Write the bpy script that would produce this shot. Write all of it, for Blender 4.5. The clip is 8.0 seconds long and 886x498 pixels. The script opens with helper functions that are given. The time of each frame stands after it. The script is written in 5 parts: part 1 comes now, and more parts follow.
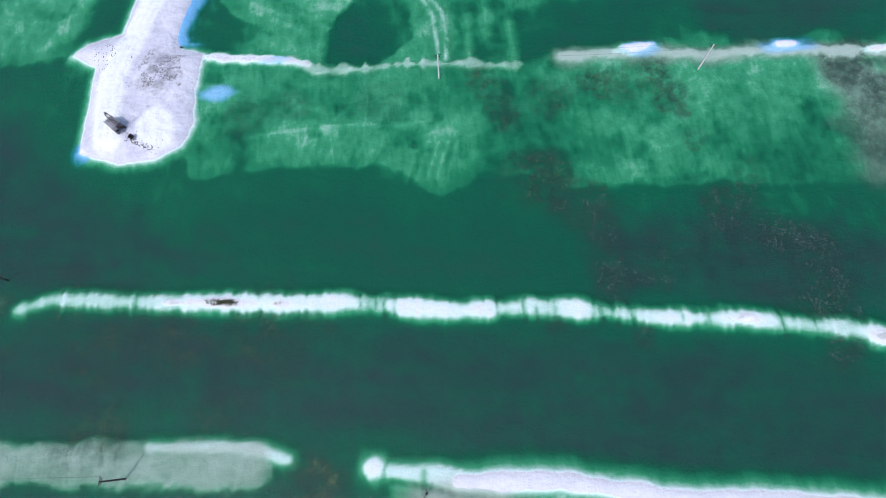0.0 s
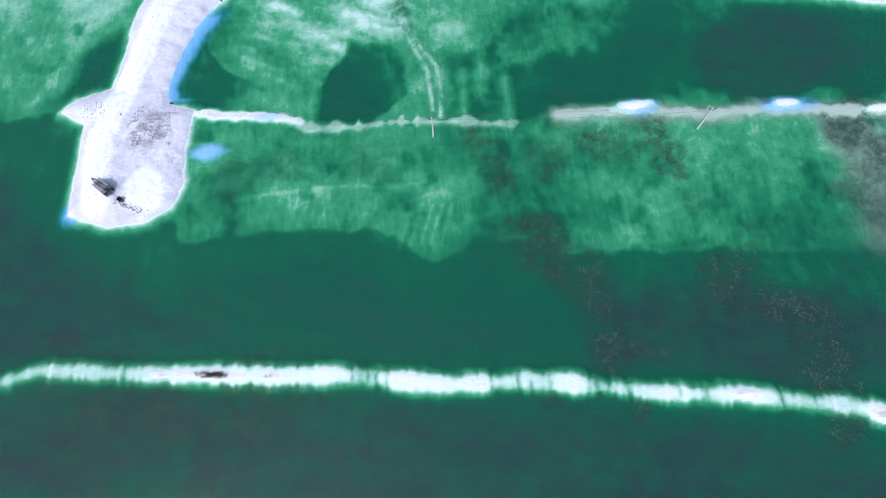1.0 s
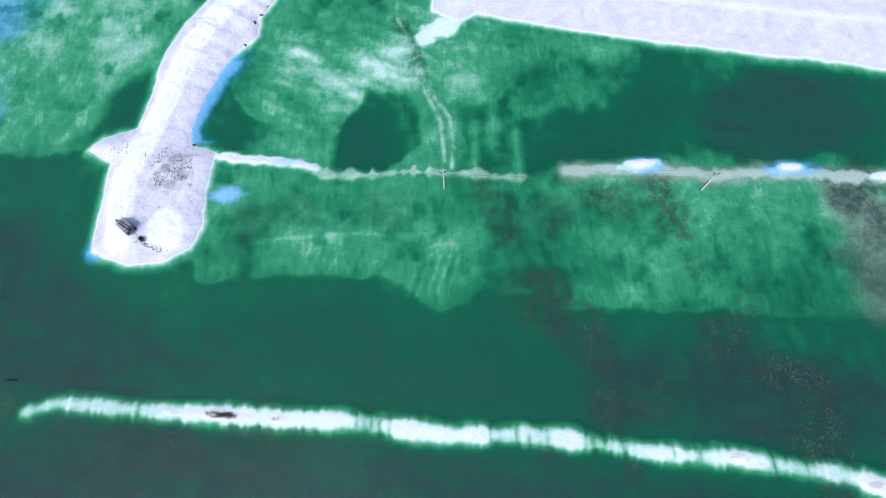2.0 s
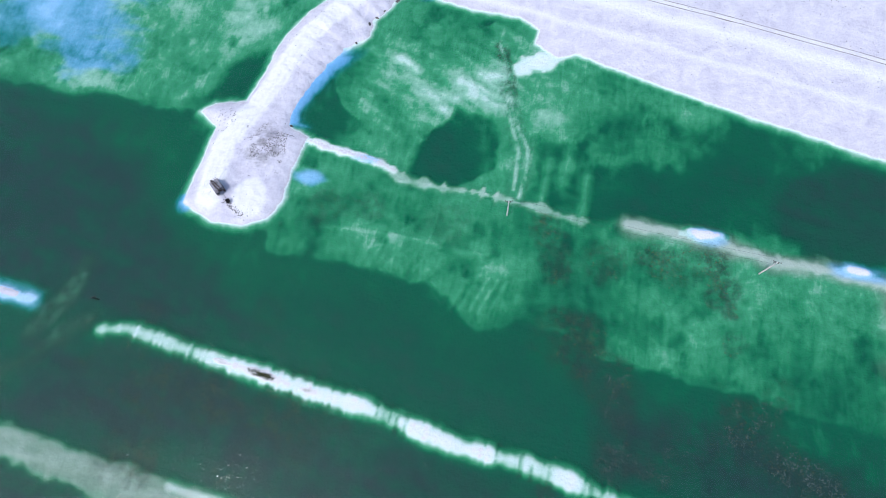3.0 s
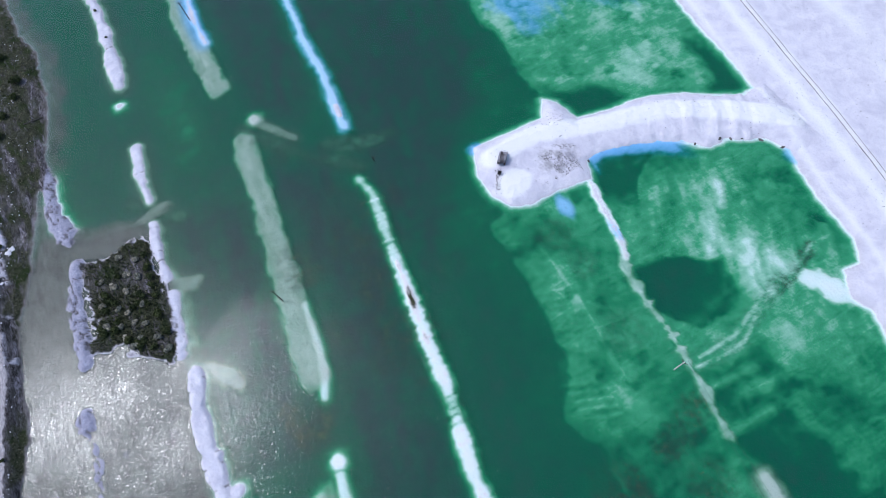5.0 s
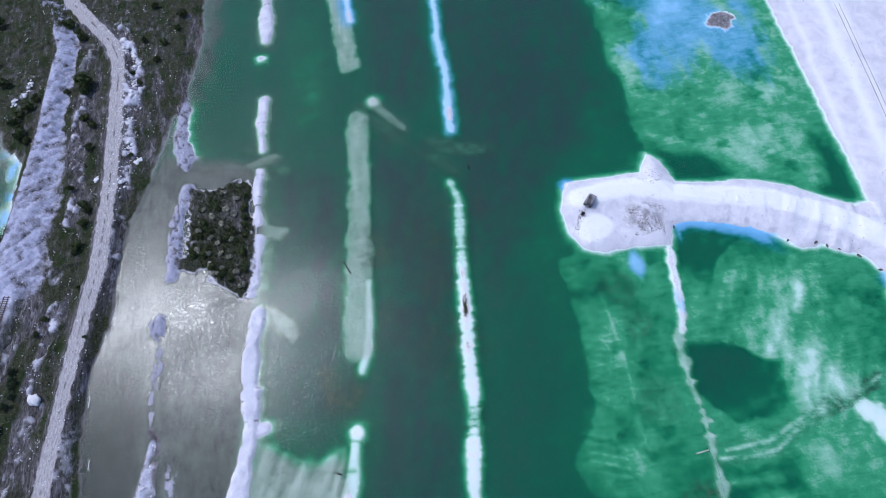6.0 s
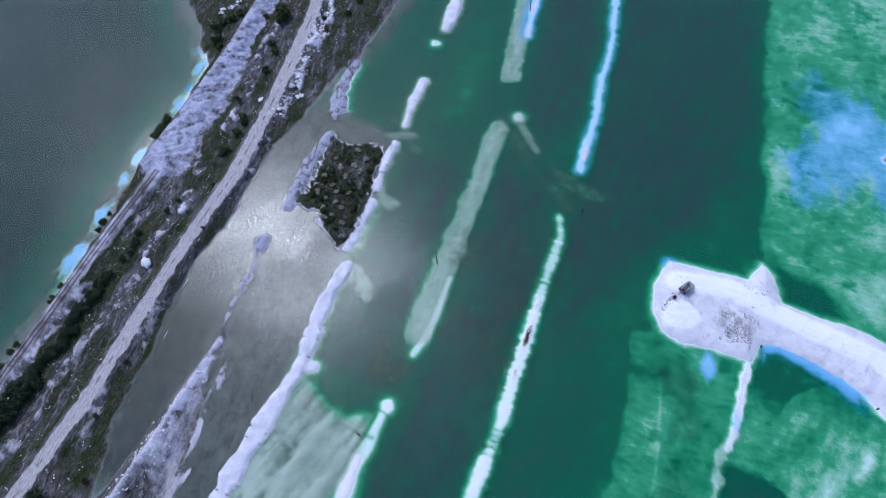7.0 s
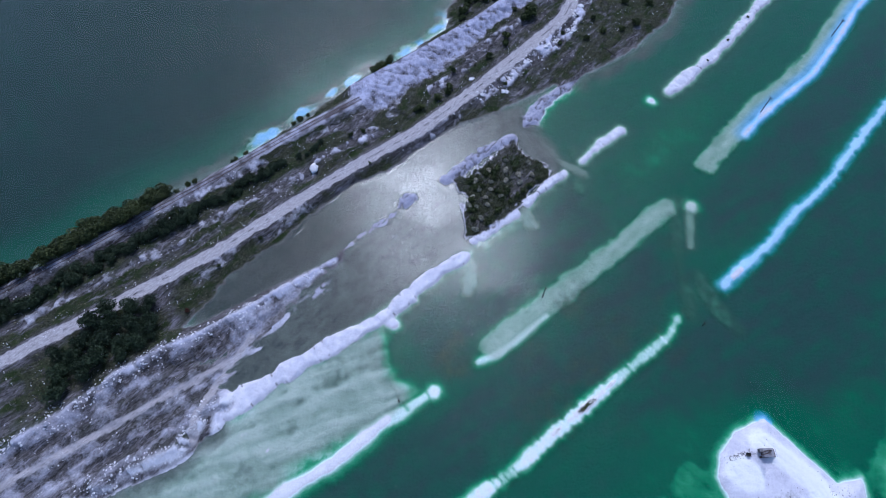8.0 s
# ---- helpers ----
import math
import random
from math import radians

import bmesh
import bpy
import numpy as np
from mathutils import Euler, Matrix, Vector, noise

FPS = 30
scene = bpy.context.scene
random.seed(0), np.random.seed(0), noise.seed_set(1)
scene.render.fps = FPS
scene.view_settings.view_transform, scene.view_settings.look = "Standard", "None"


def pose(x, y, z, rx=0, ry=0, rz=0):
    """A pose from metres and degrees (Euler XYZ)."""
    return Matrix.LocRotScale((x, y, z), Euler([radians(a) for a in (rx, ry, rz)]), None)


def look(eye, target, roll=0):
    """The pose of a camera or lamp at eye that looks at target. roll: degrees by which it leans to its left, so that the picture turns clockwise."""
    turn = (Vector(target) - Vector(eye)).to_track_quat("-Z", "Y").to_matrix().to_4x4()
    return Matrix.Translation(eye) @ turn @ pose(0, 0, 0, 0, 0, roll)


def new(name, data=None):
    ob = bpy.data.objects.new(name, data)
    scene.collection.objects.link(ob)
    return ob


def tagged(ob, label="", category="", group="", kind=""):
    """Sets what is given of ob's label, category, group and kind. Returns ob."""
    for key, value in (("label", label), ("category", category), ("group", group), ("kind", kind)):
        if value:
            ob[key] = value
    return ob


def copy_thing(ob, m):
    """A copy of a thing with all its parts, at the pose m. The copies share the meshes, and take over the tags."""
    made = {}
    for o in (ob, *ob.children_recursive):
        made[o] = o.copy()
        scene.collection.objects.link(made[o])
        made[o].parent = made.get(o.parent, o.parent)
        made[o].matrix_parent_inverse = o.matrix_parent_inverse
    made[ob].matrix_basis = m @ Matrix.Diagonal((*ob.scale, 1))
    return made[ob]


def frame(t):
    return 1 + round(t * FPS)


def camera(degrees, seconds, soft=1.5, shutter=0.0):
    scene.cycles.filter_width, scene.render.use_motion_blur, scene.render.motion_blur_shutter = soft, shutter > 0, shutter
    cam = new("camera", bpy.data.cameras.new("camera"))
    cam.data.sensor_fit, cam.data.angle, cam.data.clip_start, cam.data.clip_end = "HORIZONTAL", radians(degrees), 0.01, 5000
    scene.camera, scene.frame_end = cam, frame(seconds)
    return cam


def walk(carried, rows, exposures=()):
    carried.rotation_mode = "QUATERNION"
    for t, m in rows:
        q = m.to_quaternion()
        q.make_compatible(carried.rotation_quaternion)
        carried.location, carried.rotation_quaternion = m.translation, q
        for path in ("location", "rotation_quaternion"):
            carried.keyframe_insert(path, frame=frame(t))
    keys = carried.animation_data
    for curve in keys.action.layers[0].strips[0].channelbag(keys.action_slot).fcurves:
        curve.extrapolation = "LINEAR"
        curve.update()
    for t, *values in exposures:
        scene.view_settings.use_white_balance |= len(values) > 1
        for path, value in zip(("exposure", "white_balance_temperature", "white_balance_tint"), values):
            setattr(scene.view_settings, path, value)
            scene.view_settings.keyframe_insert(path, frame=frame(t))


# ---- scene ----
cam = camera(77.26, 8.0, soft=1.0)
# seconds, place, heading, tilt, lean
FLIGHT = [
    (0.0, -2.15, -7.66, 116.01, -0.77, -70.95, -4.74),
    (0.5, -0.40, 0.63, 116.50, -0.45, -71.43, -4.94),
    (1.0, 0.78, 7.92, 118.99, -0.64, -71.27, -4.78),
    (1.5, 1.58, 13.39, 122.38, -0.72, -70.76, -4.73),
    (3.0, 3.61, 18.57, 134.92, 19.94, -69.93, -8.95),
    (3.5, 4.50, 19.45, 138.99, 31.48, -69.31, -11.06),
    (4.0, 5.57, 20.12, 142.92, 47.15, -68.05, -12.82),
    (4.5, 6.36, 20.81, 146.66, 62.96, -66.54, -13.16),
    (5.8, 7.30, 22.47, 157.43, 87.49, -64.20, -11.73),
    (6.0, 7.38, 22.48, 158.98, 90.75, -63.88, -11.17),
    (6.5, 7.57, 22.26, 162.78, 100.27, -63.03, -9.19),
    (7.0, 7.70, 22.41, 167.15, 110.66, -62.41, -6.86),
    (7.5, 7.52, 22.92, 171.65, 122.41, -61.98, -4.63),
    (8.0, 7.11, 23.47, 176.06, 137.47, -61.72, -1.64),
]
walk(cam, [(t, pose(x, y, z, 90 + tilt, 0, head) @ pose(0, 0, 0, 0, 0, lean)) for t, x, y, z, head, tilt, lean in FLIGHT],
     exposures=[(0.0, 0.09, 5900, 12), (1.3, 0.23, 5880, 12), (3.5, 0.03, 5850, 12), (4.5, -0.04, 5730, 12), (6.0, -0.08, 5550, 13), (8.0, -0.20, 5150, 15)])

# ---- light: a veiled sun behind thin cloud, and the sky ----
TO_SUN = Vector((-0.35, -0.435, 0.83)).normalized()
world = bpy.data.worlds.new("sky")
scene.world = world
world.use_nodes = True
wt = world.node_tree
sky = wt.nodes.new("ShaderNodeTexSky")
sky.sky_type, sky.sun_disc = "NISHITA", False
sky.sun_elevation = math.asin(TO_SUN.z)
sky.sun_rotation = math.atan2(TO_SUN.x, TO_SUN.y)
sky.air_density, sky.dust_density, sky.ozone_density = 1.2, 3.0, 1.5
wt.links.new(sky.outputs[0], wt.nodes["Background"].inputs[0])
wt.nodes["Background"].inputs[1].default_value = 0.15
sun_data = bpy.data.lights.new("sun", "SUN")
sun_data.energy, sun_data.angle, sun_data.color = 1.9, radians(4.0), (1.0, 0.96, 0.92)
sun = new("sun", sun_data)
sun.matrix_world = look(TO_SUN * 300, (0, 0, 0))


# ---- materials ----
class Nodes:
    """A small writer of node trees."""

    def __init__(self, name):
        self.mat = bpy.data.materials.new(name)
        self.mat.use_nodes = True
        self.tree = self.mat.node_tree
        self.tree.nodes.clear()
        self.out = self.tree.nodes.new("ShaderNodeOutputMaterial")

    def add(self, kind):
        return self.tree.nodes.new("ShaderNode" + kind)

    def link(self, a, b):
        self.tree.links.new(a, b)

    def put(self, socket, value):
        if isinstance(value, bpy.types.NodeSocket):
            self.link(value, socket)
        elif isinstance(value, tuple) and len(value) == 3 and socket.type == "RGBA":
            socket.default_value = (*value, 1)
        else:
            socket.default_value = value

    def mix(self, fac, a, b, blend="MIX"):
        n = self.add("Mix")
        n.data_type, n.blend_type = "RGBA", blend
        for socket, value in ((n.inputs[0], fac), (n.inputs[6], a), (n.inputs[7], b)):
            self.put(socket, value)
        return n.outputs[2]

    def math(self, op, a, b=0.0, clamp=False):
        n = self.add("Math")
        n.operation, n.use_clamp = op, clamp
        self.put(n.inputs[0], a)
        self.put(n.inputs[1], b)
        return n.outputs[0]

    def span(self, value, a, b, c=0.0, d=1.0, smooth=False):
        n = self.add("MapRange")
        n.interpolation_type = "SMOOTHSTEP" if smooth else "LINEAR"
        for socket, v in zip(n.inputs[:5], (value, a, b, c, d)):
            self.put(socket, v)
        return n.outputs[0]

    def noise(self, where, scale, detail=4.0, rough=0.55, warp=0.0):
        n = self.add("TexNoise")
        self.link(where, n.inputs["Vector"])
        for key, v in (("Scale", scale), ("Detail", detail), ("Roughness", rough), ("Distortion", warp)):
            n.inputs[key].default_value = v
        return n.outputs["Fac"]

    def ramp(self, fac, stops):
        n = self.add("ValToRGB")
        self.link(fac, n.inputs[0])
        for i, (at, colour) in enumerate(stops):
            e = n.color_ramp.elements[i] if i < 2 else n.color_ramp.elements.new(at)
            e.position, e.color = at, (*colour, 1)
        return n.outputs[0]

    def mask(self, name):
        n = self.add("Attribute")
        n.attribute_name = name
        return n.outputs["Fac"]

    def stretched(self, where, scale, turn=0.0):
        n = self.add("Mapping")
        self.link(where, n.inputs["Vector"])
        n.inputs["Scale"].default_value = scale
        n.inputs["Rotation"].default_value = (0, 0, radians(turn))
        return n.outputs[0]

    def surface(self, colour, rough=0.9, metal=0.0, bump=None, strength=0.4, distance=0.1, spec=0.3):
        p = self.add("BsdfPrincipled")
        self.put(p.inputs["Base Color"], colour)
        self.put(p.inputs["Roughness"], rough)
        p.inputs["Metallic"].default_value = metal
        p.inputs["Specular IOR Level"].default_value = spec
        if bump is not None:
            b = self.add("Bump")
            b.inputs["Strength"].default_value, b.inputs["Distance"].default_value = strength, distance
            self.link(bump, b.inputs["Height"])
            self.link(b.outputs[0], p.inputs["Normal"])
        self.link(p.outputs[0], self.out.inputs[0])
        return self.mat


def terrain_material():
    """Chalk, spoil, soil and grass above the water; below it chalk mud with the water's absorption painted in, greener
    and darker with depth.
    """
    n = Nodes("chalk_and_depth_tinted_bed")
    where = n.add("NewGeometry").outputs["Position"]
    z = n.add("SeparateXYZ")
    n.link(where, z.inputs[0])
    z = z.outputs["Z"]
    # shallow bed: the painted absorption counts two and a half times its depth
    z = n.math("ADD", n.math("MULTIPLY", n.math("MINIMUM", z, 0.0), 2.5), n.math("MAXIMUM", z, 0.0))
    fine = n.noise(where, 1.6, 6)
    mid = n.noise(where, 0.22, 5, 0.6, 0.6)
    streak = n.noise(n.stretched(where, (0.45, 0.10, 0.2), 8), 1.0, 5, 0.65, 1.2)
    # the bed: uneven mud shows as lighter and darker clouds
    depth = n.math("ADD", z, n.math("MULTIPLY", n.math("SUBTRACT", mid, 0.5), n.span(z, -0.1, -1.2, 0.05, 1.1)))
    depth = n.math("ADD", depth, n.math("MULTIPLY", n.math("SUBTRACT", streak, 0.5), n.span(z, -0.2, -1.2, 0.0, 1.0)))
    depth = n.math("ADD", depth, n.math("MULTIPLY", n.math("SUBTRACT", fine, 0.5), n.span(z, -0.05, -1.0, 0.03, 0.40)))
    # the ramp paints the water's absorption by depth, its deepest greys the sky's sheen
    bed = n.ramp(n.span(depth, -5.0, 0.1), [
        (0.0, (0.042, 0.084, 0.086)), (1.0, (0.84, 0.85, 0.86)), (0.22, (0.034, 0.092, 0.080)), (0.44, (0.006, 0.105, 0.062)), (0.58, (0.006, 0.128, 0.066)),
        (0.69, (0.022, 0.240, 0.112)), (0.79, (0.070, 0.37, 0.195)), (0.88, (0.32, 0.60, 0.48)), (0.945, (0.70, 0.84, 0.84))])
    # silt and clear chalk get the same painted darkening with depth
    silty = n.mix(n.span(depth, -2.2, -0.3), (0.045, 0.11, 0.08), (0.40, 0.49, 0.435))
    bed = n.mix(n.math("MULTIPLY", n.mask("silt"), 0.92), bed, silty)
    clear = n.mix(n.span(depth, -1.5, -0.05, 0.0, 1.0), (0.016, 0.23, 0.44), (0.28, 0.60, 0.95))
    bed = n.mix(n.math("MULTIPLY", n.mask("clear"), n.span(depth, -2.2, -0.9, 0.0, 0.95)), bed, clear)
    murky = n.mix(n.span(n.math("ADD", n.math("MULTIPLY", mid, 0.5), n.math("MULTIPLY", n.noise(n.stretched(where, (0.16, 0.7, 1.0), 14), 1.0, 6, 0.7, 0.8), 0.5)), 0.36, 0.64), (0.044, 0.060, 0.056), (0.150, 0.178, 0.160))
    murky = n.mix(n.math("MULTIPLY", n.mask("slate"), 0.75), murky, n.mix(fine, (0.036, 0.045, 0.043), (0.070, 0.080, 0.075)))
    bed = n.mix(n.mask("murk"), bed, murky)
    bed = n.mix(n.math("MULTIPLY", n.mask("slate"), n.span(depth, -1.9, -3.0, 0.0, 0.9)), bed, n.mix(n.span(mid, 0.3, 0.7), (0.018, 0.049, 0.050), (0.030, 0.067, 0.070)))
    patch = n.math("MULTIPLY", n.mask("weed"), n.span(n.noise(where, 0.42, 6, 0.75), 0.38, 0.58))
    patch = n.math("MULTIPLY", patch, n.span(depth, -0.35, -0.9))
    bed = n.mix(n.math("MULTIPLY", patch, 0.72), bed, n.mix(fine, (0.011, 0.040, 0.034), (0.026, 0.058, 0.050)))
    frond = n.math("MULTIPLY", patch, n.span(n.noise(where, 2.6, 2, 0.75), 0.58, 0.66))
    bed = n.mix(n.math("MULTIPLY", frond, 0.8), bed, n.mix(n.span(n.noise(where, 0.13, 2), 0.4, 0.6), (0.135, 0.135, 0.125), (0.13, 0.14, 0.07)))
    bed = n.mix(n.math("MULTIPLY", n.mask("lilac"), n.span(z, -1.2, -2.6, 0.0, 0.85)), bed, n.mix(mid, (0.010, 0.028, 0.028), (0.022, 0.050, 0.048)))
    # the land
    lilac = n.mix(n.span(mid, 0.35, 0.7), (0.74, 0.725, 0.78), (0.57, 0.555, 0.635))
    chalk = n.mix(n.mask("pale"), lilac, (0.82, 0.82, 0.83))
    chalk = n.mix(n.mask("lilac"), chalk, n.mix(n.span(n.noise(where, 0.5, 6, 0.7), 0.35, 0.65), (0.33, 0.335, 0.45), (0.51, 0.515, 0.65)))
    chalk = n.mix(n.math("MULTIPLY", n.span(n.noise(where, 3.0, 6, 0.8), 0.52, 0.72, 0, 0.5), n.span(n.mask("pale"), 0.0, 1.0, 1.0, 0.15)), chalk, (0.40, 0.38, 0.43))
    drawn = n.stretched(where, (0.32, 1.05, 1.0), 6)
    spoil = n.mix(n.span(n.noise(drawn, 1.1, 6, 0.75), 0.36, 0.58), (0.130, 0.120, 0.126), (0.026, 0.024, 0.023))
    spoil = n.mix(n.span(n.noise(drawn, 0.55, 7, 0.78, 0.5), 0.51, 0.63), spoil, (0.24, 0.225, 0.255))
    broken = n.math("MULTIPLY", n.math("SUBTRACT", n.noise(where, 1.3, 8, 0.78), 0.5), 1.1)
    land = n.mix(n.span(n.math("ADD", n.mask("spoil"), broken), 0.08, 0.92), chalk, spoil)
    cover = n.math("MULTIPLY", n.span(n.mask("grass"), 0.1, 0.8), n.span(n.math("ADD", n.noise(drawn, 0.45, 8, 0.76), n.math("MULTIPLY", n.mask("grass"), 0.10)), 0.47, 0.56))
    grass = n.mix(n.span(n.noise(where, 1.4, 6, 0.75), 0.35, 0.65), (0.012, 0.016, 0.008), (0.070, 0.072, 0.046))
    grass = n.mix(n.span(n.noise(where, 0.16, 4), 0.46, 0.62), grass, (0.022, 0.034, 0.011))
    land = n.mix(cover, land, grass)
    grit = n.noise(n.stretched(where, (0.35, 1.3, 1.0), 5), 1.6, 7, 0.82)
    track = n.mix(n.span(grit, 0.35, 0.65), (0.56, 0.53, 0.55), (0.22, 0.20, 0.205))
    land = n.mix(n.span(n.math("ADD", n.mask("track"), n.math("MULTIPLY", n.math("SUBTRACT", grit, 0.5), 0.9)), 0.3, 0.75), land, track)
    land = n.mix(n.span(z, 0.30, 0.02, 0.0, 0.22), land, (0.50, 0.47, 0.46))
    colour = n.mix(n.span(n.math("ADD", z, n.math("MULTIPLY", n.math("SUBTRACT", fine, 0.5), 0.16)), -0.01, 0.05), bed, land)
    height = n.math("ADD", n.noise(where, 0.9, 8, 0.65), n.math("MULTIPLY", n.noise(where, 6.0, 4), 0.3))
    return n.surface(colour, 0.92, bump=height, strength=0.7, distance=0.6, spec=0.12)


def water_material():
    """A clear, wind-rippled surface: Fresnel decides how much of the sky it mirrors; the rest is let through to the bed."""
    n = Nodes("rippled_water")
    where = n.add("NewGeometry").outputs["Position"]
    swell = n.noise(n.stretched(where, (0.9, 1.6, 1.0), 35), 0.7, 1.0, 0.5, 0.4)
    ripple = n.noise(n.stretched(where, (1.0, 1.7, 1.0), 20), 1.8, 0.0)
    gust = n.span(n.noise(where, 0.05, 3.0), 0.35, 0.65, 0.65, 1.25)
    facet = n.span(n.noise(where, 1.3, 0.0), 0.60, 0.82, 0.0, 0.6)
    b = n.add("Bump")
    b.inputs["Strength"].default_value, b.inputs["Distance"].default_value = 1.0, 0.058
    n.link(n.math("ADD", n.math("MULTIPLY", n.math("ADD", n.math("MULTIPLY", swell, 0.5), ripple), gust), facet), b.inputs["Height"])
    gloss = n.add("BsdfGlossy")
    gloss.inputs["Roughness"].default_value = 0.13
    n.link(b.outputs[0], gloss.inputs["Normal"])
    clear = n.add("BsdfTransparent")
    fresnel = n.add("Fresnel")
    fresnel.inputs["IOR"].default_value = 1.33
    n.link(b.outputs[0], fresnel.inputs["Normal"])
    m = n.add("MixShader")
    n.link(fresnel.outputs[0], m.inputs[0])
    n.link(clear.outputs[0], m.inputs[1])
    n.link(gloss.outputs[0], m.inputs[2])
    n.link(m.outputs[0], n.out.inputs[0])
    return n.mat


def plain_material(name, dark, light, scale, rough=0.8, metal=0.0, bump=0.3, distance=0.02, spread=0.0):
    """Two tones of one stuff in patches and grain; spread varies it from piece to piece."""
    n = Nodes(name)
    where = n.add("TexCoord").outputs["Object"]
    tone = n.mix(n.span(n.noise(where, scale, 6, 0.65), 0.3, 0.7), dark, light)
    tone = n.mix(n.span(n.noise(where, scale * 6, 3), 0.5, 0.8, 0, 0.35), tone, tuple(c * 0.6 for c in dark))
    if spread:
        r = n.add("ObjectInfo").outputs["Random"]
        tone = n.mix(1.0, tone, n.mix(r, (1 - spread,) * 3, (1 + spread,) * 3), "MULTIPLY")
    return n.surface(tone, rough, metal, n.noise(where, scale * 4, 5), bump, distance)


def leaf_material(name, dark, light):
    n = Nodes(name)
    r = n.add("NewGeometry").outputs["Random Per Island"]
    o = n.add("ObjectInfo").outputs["Random"]
    tone = n.mix(r, dark, light)
    tone = n.mix(1.0, tone, n.mix(o, (0.7, 0.75, 0.7), (1.25, 1.2, 1.1)), "MULTIPLY")
    return n.surface(tone, 0.65, spec=0.25)


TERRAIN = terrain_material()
WATER = water_material()


# ---- the lie of the land ----
def lattice(x, y, seed):
    """Smooth value noise, 0 to 1."""
    xf, yf = np.floor(x), np.floor(y)
    u, v = x - xf, y - yf
    xi, yi = xf.astype(np.int64).astype(np.uint32), yf.astype(np.int64).astype(np.uint32)
    u, v = u * u * (3 - 2 * u), v * v * (3 - 2 * v)
    ix, iy = xi * np.uint32(374761393), yi * np.uint32(668265263) + np.uint32(seed * 974634777 & 0xFFFFFFFF)
    jx, jy = ix + np.uint32(374761393), iy + np.uint32(668265263)

    def corner(i, j):
        k = i + j
        k = (k ^ (k >> np.uint32(13))) * np.uint32(1274126177)
        return ((k ^ (k >> np.uint32(16))) & np.uint32(0xFFFF)) / 65535.0

    low, high = corner(ix, iy), corner(ix, jy)
    low += (corner(jx, iy) - low) * u
    high += (corner(jx, jy) - high) * u
    return low + (high - low) * v


def rough(x, y, size, seed=0, octaves=4):
    """Fractal noise about 0, between -1 and 1; size: metres of the largest waves."""
    total, amp, whole = 0, 1.0, 0
    for k in range(octaves):
        total = total + amp * (lattice(x / size * 2**k, y / size * 2**k, seed + k) * 2 - 1)
        whole, amp = whole + amp, amp * 0.55
    return np.clip(total / whole * 1.6, -1.2, 1.2)


def step(a, b, x):
    u = np.clip((x - a) / (b - a), 0, 1)
    return u * u * (3 - 2 * u)


def along(x, y, line, reach=70.0):
    """Distance to a line through points, and how far along it the nearest place lies; places further off than the reach count as far."""
    px, py = [p[0] for p in line], [p[1] for p in line]
    near = (x > min(px) - reach) & (x < max(px) + reach) & (y > min(py) - reach) & (y < max(py) + reach)
    far, place = np.full(x.shape, 1e3), np.zeros(x.shape)
    if not near.any():
        return far, place
    qx, qy = x[near], y[near]
    best, at, run = np.full(qx.shape, 1e12), np.zeros(qx.shape), 0.0
    for (ax, ay), (bx, by) in zip(line, line[1:]):
        dx, dy = bx - ax, by - ay
        size = math.hypot(dx, dy)
        ox, oy = qx - ax, qy - ay
        u = np.clip((ox * dx + oy * dy) / size**2, 0, 1)
        d = (ox - u * dx) ** 2 + (oy - u * dy) ** 2
        closer = d < best
        best[closer] = d[closer]
        at[closer] = run + u[closer] * size
        run += size
    far[near], place[near] = np.sqrt(best), at
    return far, place


def within(x, y, ring):
    """Distance to the edge of an outline: negative inside."""
    d, _ = along(x, y, list(ring) + [ring[0]])
    inside = np.zeros(x.shape, bool)
    for (ax, ay), (bx, by) in zip(ring, list(ring[1:]) + [ring[0]]):
        if ay != by:
            rows = slice(*np.searchsorted(YS, (min(ay, by), max(ay, by))))
            inside[rows] ^= x[rows] < (bx - ax) * (y[rows] - ay) / (by - ay) + ax
    return np.where(inside, -d, d)


PENINSULA = [(-86.4, 65.2), (-85.6, 75), (-85.0, 90), (-91.6, 94), (-88, 97.3), (-79, 99.6), (-76.5, 110), (-75.4, 121), (-71, 132),
             (-64, 142), (-59.6, 149.5), (-60.5, 158), (-30, 160), (-35, 147.5), (-42.6, 144.2), (-48.6, 134), (-48.8, 128), (-55, 121.5),
             (-58.5, 116), (-61.8, 109), (-64.6, 99), (-64.2, 93.6), (-57.6, 91), (-59.4, 80), (-59.2, 70), (-62, 64.6), (-68, 61.8), (-76.5, 61.6)]
BEACH = [(-3500, 190), (-330, 166), (-149, 159.6), (-109, 157), (-80, 155.3), (-60, 154), (-36, 147), (-20, 143), (-5, 142), (1.2, 138.4),
         (0.8, 133.2), (8, 129), (13, 131.2), (25, 127.8), (46, 122), (63, 118), (79, 114), (99, 109.6), (123, 104), (200, 92), (900, 40), (3500, 0),
         (3500, 3500), (-3500, 3500)]
SHELF = [(-60, 56.6), (-38.5, 57), (-17.2, 55.3), (-10.3, 52.4), (-1.2, 46), (8, 50.5), (11.5, 50.1), (29.3, 46.3), (54.5, 43.1), (100, 38),
         (160, 33), (160, 72), (112, 73.6), (98, 74.7), (68, 77), (51, 80), (33, 80), (20, 79), (6, 81), (-7, 82.6), (-28, 82.5), (-44, 88), (-57, 90), (-62, 64)]
POND = [(-64, 93), (-56, 120), (-49, 133), (-42, 145), (0, 141), (13, 130), (46, 121), (80, 113), (125, 104), (170, 96), (170, 70), (112, 73.6), (68, 77),
        (33, 80), (20, 79), (-7, 82.6), (-28, 82.5), (-57, 90)]
